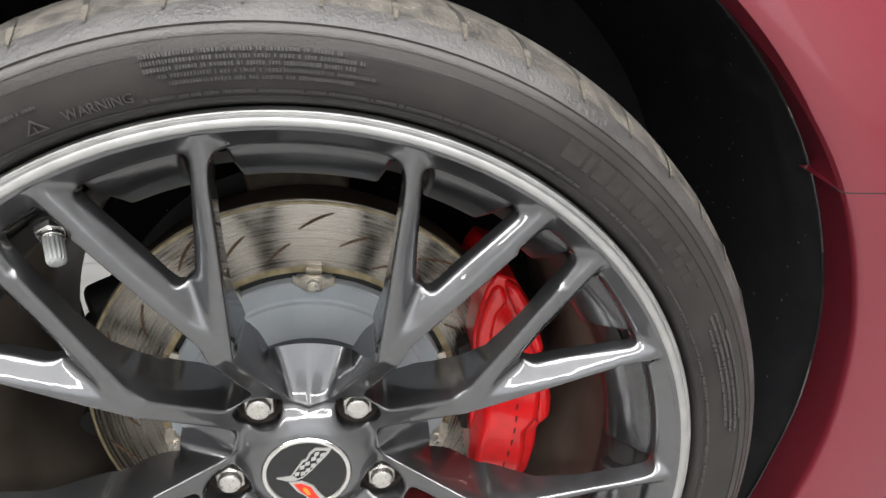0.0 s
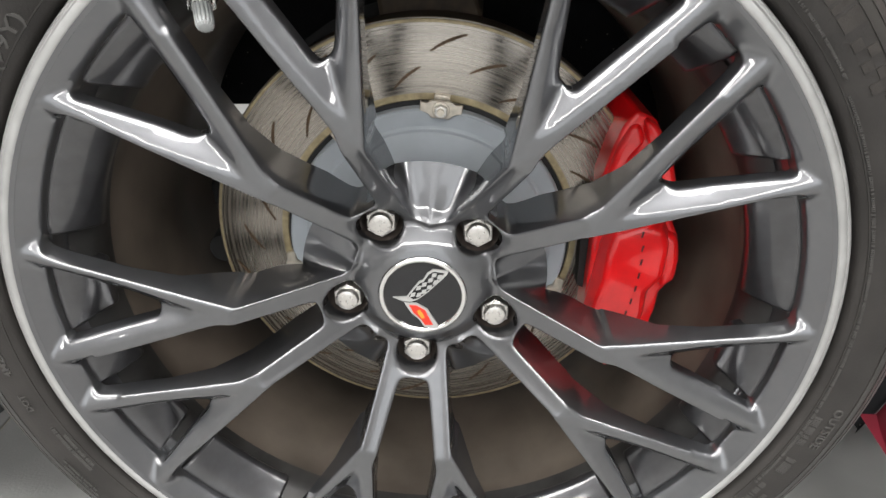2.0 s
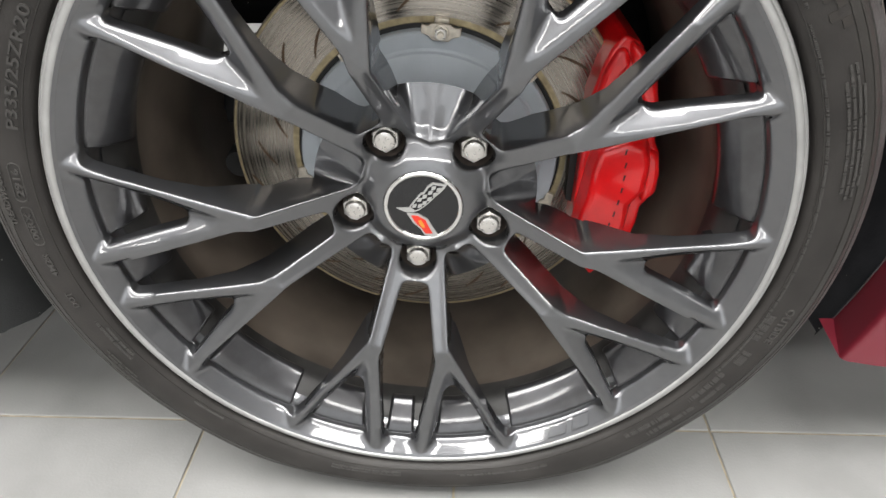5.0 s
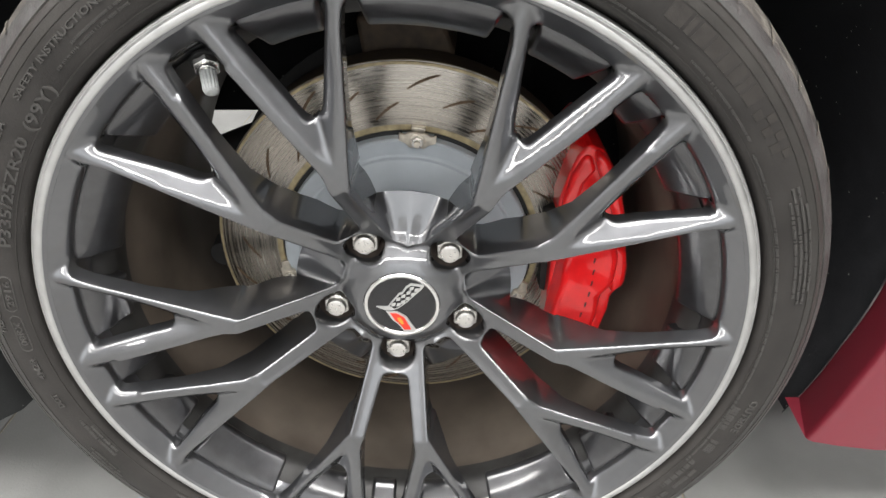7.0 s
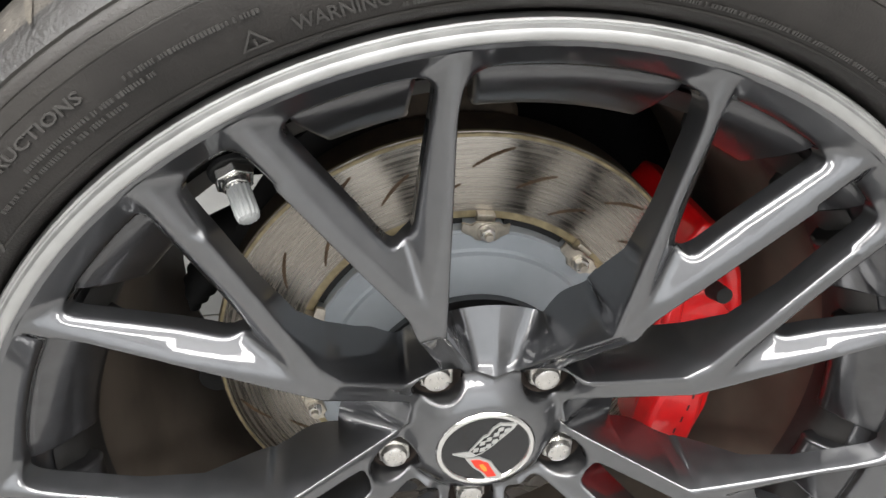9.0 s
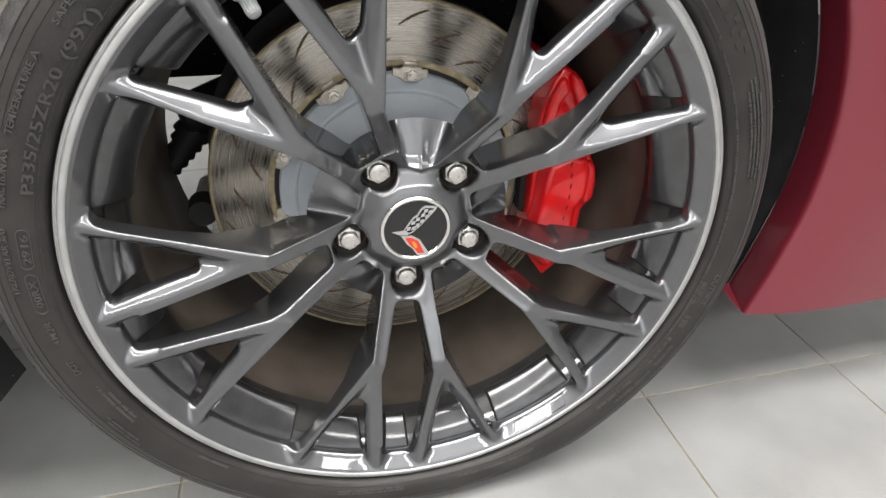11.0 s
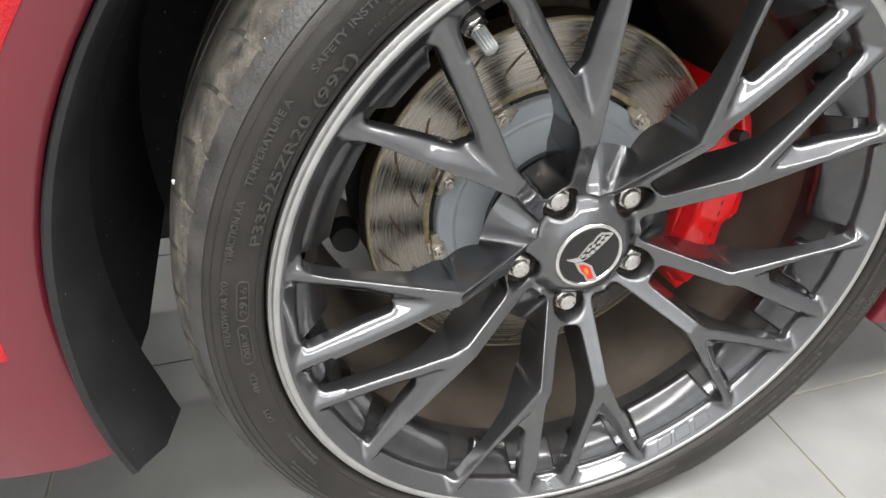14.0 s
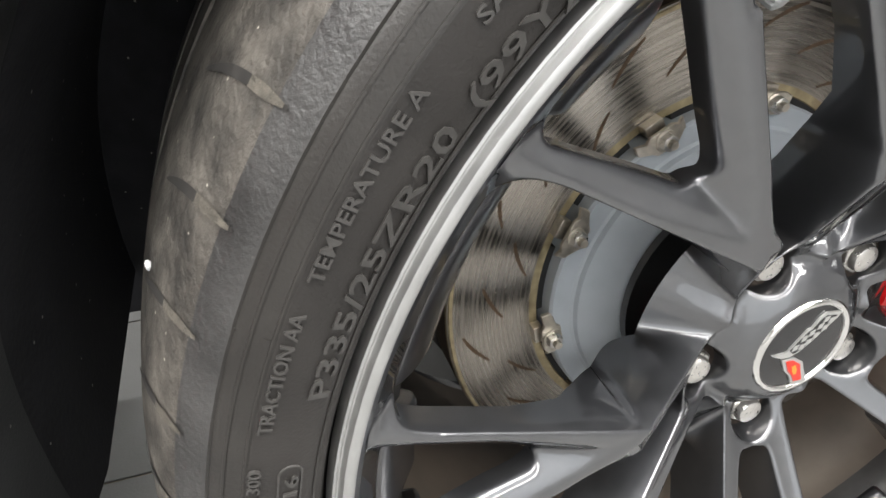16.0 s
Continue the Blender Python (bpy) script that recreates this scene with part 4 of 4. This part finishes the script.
# rear reflector, let into the bumper
bm = bmesh.new()
rows = []
for k in range(15):
    z = 0.335 + 0.30 * k / 14
    x0 = arch_left(z) + 0.032
    rows.append([bm.verts.new((-(x0 + d), y_left(0.02 + d) + 0.09 * max(0.0, 0.50 - z) - up, z)) for d, up in ((0, 0.0), (0.001, 0.0025), (0.01, 0.003), (0.05, 0.003), (0.12, 0.003), (0.121, 0.0))])
for p, q in zip(rows, rows[1:]):
    for i in range(5):
        bm.faces.new((p[i], p[i + 1], q[i + 1], q[i]))
bm.faces.new(rows[0])
part("reflector", bm, LENS, car, "glossy red side reflector", 40)

# arch edging and liners
def arch_band(edge, side, z0, z1, ys, inset, grow=0.0, rows=30):
    bm = bmesh.new()
    grid = []
    for k in range(rows + 1):
        z = z0 + (z1 - z0) * k / rows
        wide = 1 + grow * max(0.0, min(1.0, (0.50 - z) / 0.26)) ** 1.5
        grid.append([bm.verts.new((side * (edge(z) - inset + g * (wide if y > -0.02 else 1)), y, z)) for y, g in ys])
    for p, q in zip(grid, grid[1:]):
        for i in range(len(p) - 1):
            bm.faces.new((p[i], p[i + 1], q[i + 1], q[i]))
    return bm


part("arch_trim", arch_band(arch_left, -1, 0.198, 0.742, [(-0.012, 0.001), (-0.032, -0.001), (-0.034, -0.003), (-0.033, -0.007), (-0.028, -0.010), (-0.010, -0.012), (0.010, -0.014), (0.030, -0.016)], 0.0, 1.3), TRIM, car, "dark grey plastic arch edging", 40)
part("liner_rear", arch_band(arch_left, -1, 0.245, 0.742, [(0.028, -0.014), (0.10, -0.022), (0.25, -0.020), (0.40, -0.018)], 0.0), LINER, car, "black wheel arch liner")
part("liner_front", arch_band(arch_right, 1, 0.150, 0.752, [(0.033, 0.010), (0.040, 0.016), (0.20, 0.020), (0.50, 0.0)], 0.0), LINER, car, "black wheel arch liner")
bm = revolve([(0.42, -0.015), (0.43, 0.02), (0.435, 0.5)], 24, 55, 125)
bmesh.ops.translate(bm, verts=bm.verts, vec=(0, 0, H))
part("liner_roof", bm, LINER, car)
bm = bmesh.new()
for x, z, w, h in ((0.245, 0.58, 0.71, 0.76), (-0.355, 0.67, 0.49, 0.58), (-0.455, 0.29, 0.29, 0.18)):
    bmesh.ops.create_cube(bm, size=1, matrix=pose(x, 0.36, z) @ Matrix.Diagonal((w, 0.04, h, 1)))
part("inner_wall", bm, LINER, car)
bm = bmesh.new()
bmesh.ops.create_cube(bm, size=1, matrix=pose(0.585, 1.10, 0.24) @ Matrix.Diagonal((1.53, 1.4, 0.06, 1)))
part("undertray", bm, LINER, car)
bm = bmesh.new()
bmesh.ops.create_cube(bm, size=1, matrix=pose(-0.775, 0.30, 0.255) @ Matrix.Diagonal((0.65, 0.60, 0.03, 1)))
part("rear_undertray", bm, LINER, car)

# ---- room ----
def box(name, at, size, mat, label, category="", kind="structure"):
    bm = bmesh.new()
    bmesh.ops.create_cube(bm, size=1, matrix=pose(*at) @ Matrix.Diagonal((*size, 1)))
    ob = new(name, mesh_of(name, bm, mat))
    return tagged(ob, label, category or name, "", kind)


floor = box("floor", (0, 0, FLOOR - 0.052), (9, 9, 0.1), GROUT, "grey tiled garage floor with thin dusty joints", "floor")
box("ceiling", (0, 0, 3.05), (9, 9, 0.1), BRIGHT_WALL, "plain white ceiling", "ceiling")
box("wall_north", (0, 4.55, 1.5), (9.2, 0.1, 3.2), WALL, "plain grey wall", "wall")
# south wall, with an opening made up to hold the fill light
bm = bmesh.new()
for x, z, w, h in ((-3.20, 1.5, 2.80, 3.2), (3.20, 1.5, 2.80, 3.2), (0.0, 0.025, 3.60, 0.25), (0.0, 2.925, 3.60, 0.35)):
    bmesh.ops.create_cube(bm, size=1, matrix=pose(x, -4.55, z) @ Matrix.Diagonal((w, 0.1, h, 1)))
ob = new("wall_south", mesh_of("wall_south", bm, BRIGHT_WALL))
tagged(ob, "plain white wall around an opening added for the fill light", "wall", "", "structure")
# unseen frames added around the fill light
window = tagged(new("fill_opening"), "made-up opening with slim pale frames around the fill light", "window", "", "structure")
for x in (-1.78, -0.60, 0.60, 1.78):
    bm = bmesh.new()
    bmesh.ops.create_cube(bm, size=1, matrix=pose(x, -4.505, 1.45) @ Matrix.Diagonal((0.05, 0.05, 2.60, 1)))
    part("fill_frame", bm, WALL, window)
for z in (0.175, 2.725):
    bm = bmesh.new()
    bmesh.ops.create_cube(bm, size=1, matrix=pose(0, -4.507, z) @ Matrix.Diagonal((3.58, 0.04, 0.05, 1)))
    part("fill_frame", bm, WALL, window)
box("wall_east", (4.55, 0, 1.5), (0.1, 9.0, 3.2), WALL, "plain grey wall", "wall")
box("wall_west", (-4.55, 0, 1.5), (0.1, 9.0, 3.2), WALL, "plain grey wall", "wall")

TX, TY, TS = 0.0255, 0.022, 0.2930


def tile_mesh():
    bm = bmesh.new()
    h, e = TS / 2 - 0.0013, 0.001
    low = [bm.verts.new((sx * h, sy * h, -0.003)) for sx, sy in ((-1, -1), (1, -1), (1, 1), (-1, 1))]
    mid = [bm.verts.new((sx * h, sy * h, -0.0007)) for sx, sy in ((-1, -1), (1, -1), (1, 1), (-1, 1))]
    top = [bm.verts.new((sx * (h - e), sy * (h - e), 0)) for sx, sy in ((-1, -1), (1, -1), (1, 1), (-1, 1))]
    bm.faces.new(top)
    for a, b in ((low, mid), (mid, top)):
        for i in range(4):
            bm.faces.new((a[i], a[(i + 1) % 4], b[(i + 1) % 4], b[i]))
    return mesh_of("tile", bm, TILE)


tile = tile_mesh()
rest_v, rest_f = [], []
for i in range(-15, 15):
    for j in range(-15, 15):
        x, y = TX + TS * (i + 0.5), TY + TS * (j + 0.5)
        if abs(x) > 4.4 or abs(y) > 4.4:
            continue
        if -1.3 < x < 1.7 and -1.0 < y < 1.3:
            ob = part("tile", tile, TILE, floor)
            ob.location = (x, y, FLOOR)
        else:
            k, h = len(rest_v), TS / 2 - 0.0013
            rest_v += [(x - h, y - h, FLOOR), (x + h, y - h, FLOOR), (x + h, y + h, FLOOR), (x - h, y + h, FLOOR)]
            rest_f.append((k, k + 1, k + 2, k + 3))
me = bpy.data.meshes.new("far_tiles")
me.from_pydata(rest_v, [], rest_f)
me.materials.append(TILE)
ob = new("far_tiles", me)
ob.parent = floor
tagged(ob, kind="stuff")

# a small pale stone caught on the tread
bm = bmesh.new()
bmesh.ops.create_icosphere(bm, subdivisions=2, radius=0.0016, matrix=Matrix.Diagonal((0.8, 1.0, 1.35, 1)))
for v in bm.verts:
    v.co *= 1 + 0.10 * math.sin(900 * v.co.x + 1300 * v.co.z)
stone = new("pebble", mesh_of("pebble", bm, PALE, 60))
stone.location = on_wheel(0.3404, 160.3, -0.0140) + Vector((0, 0, H))
tagged(stone, "small pale pebble caught on the tyre tread", "stone")
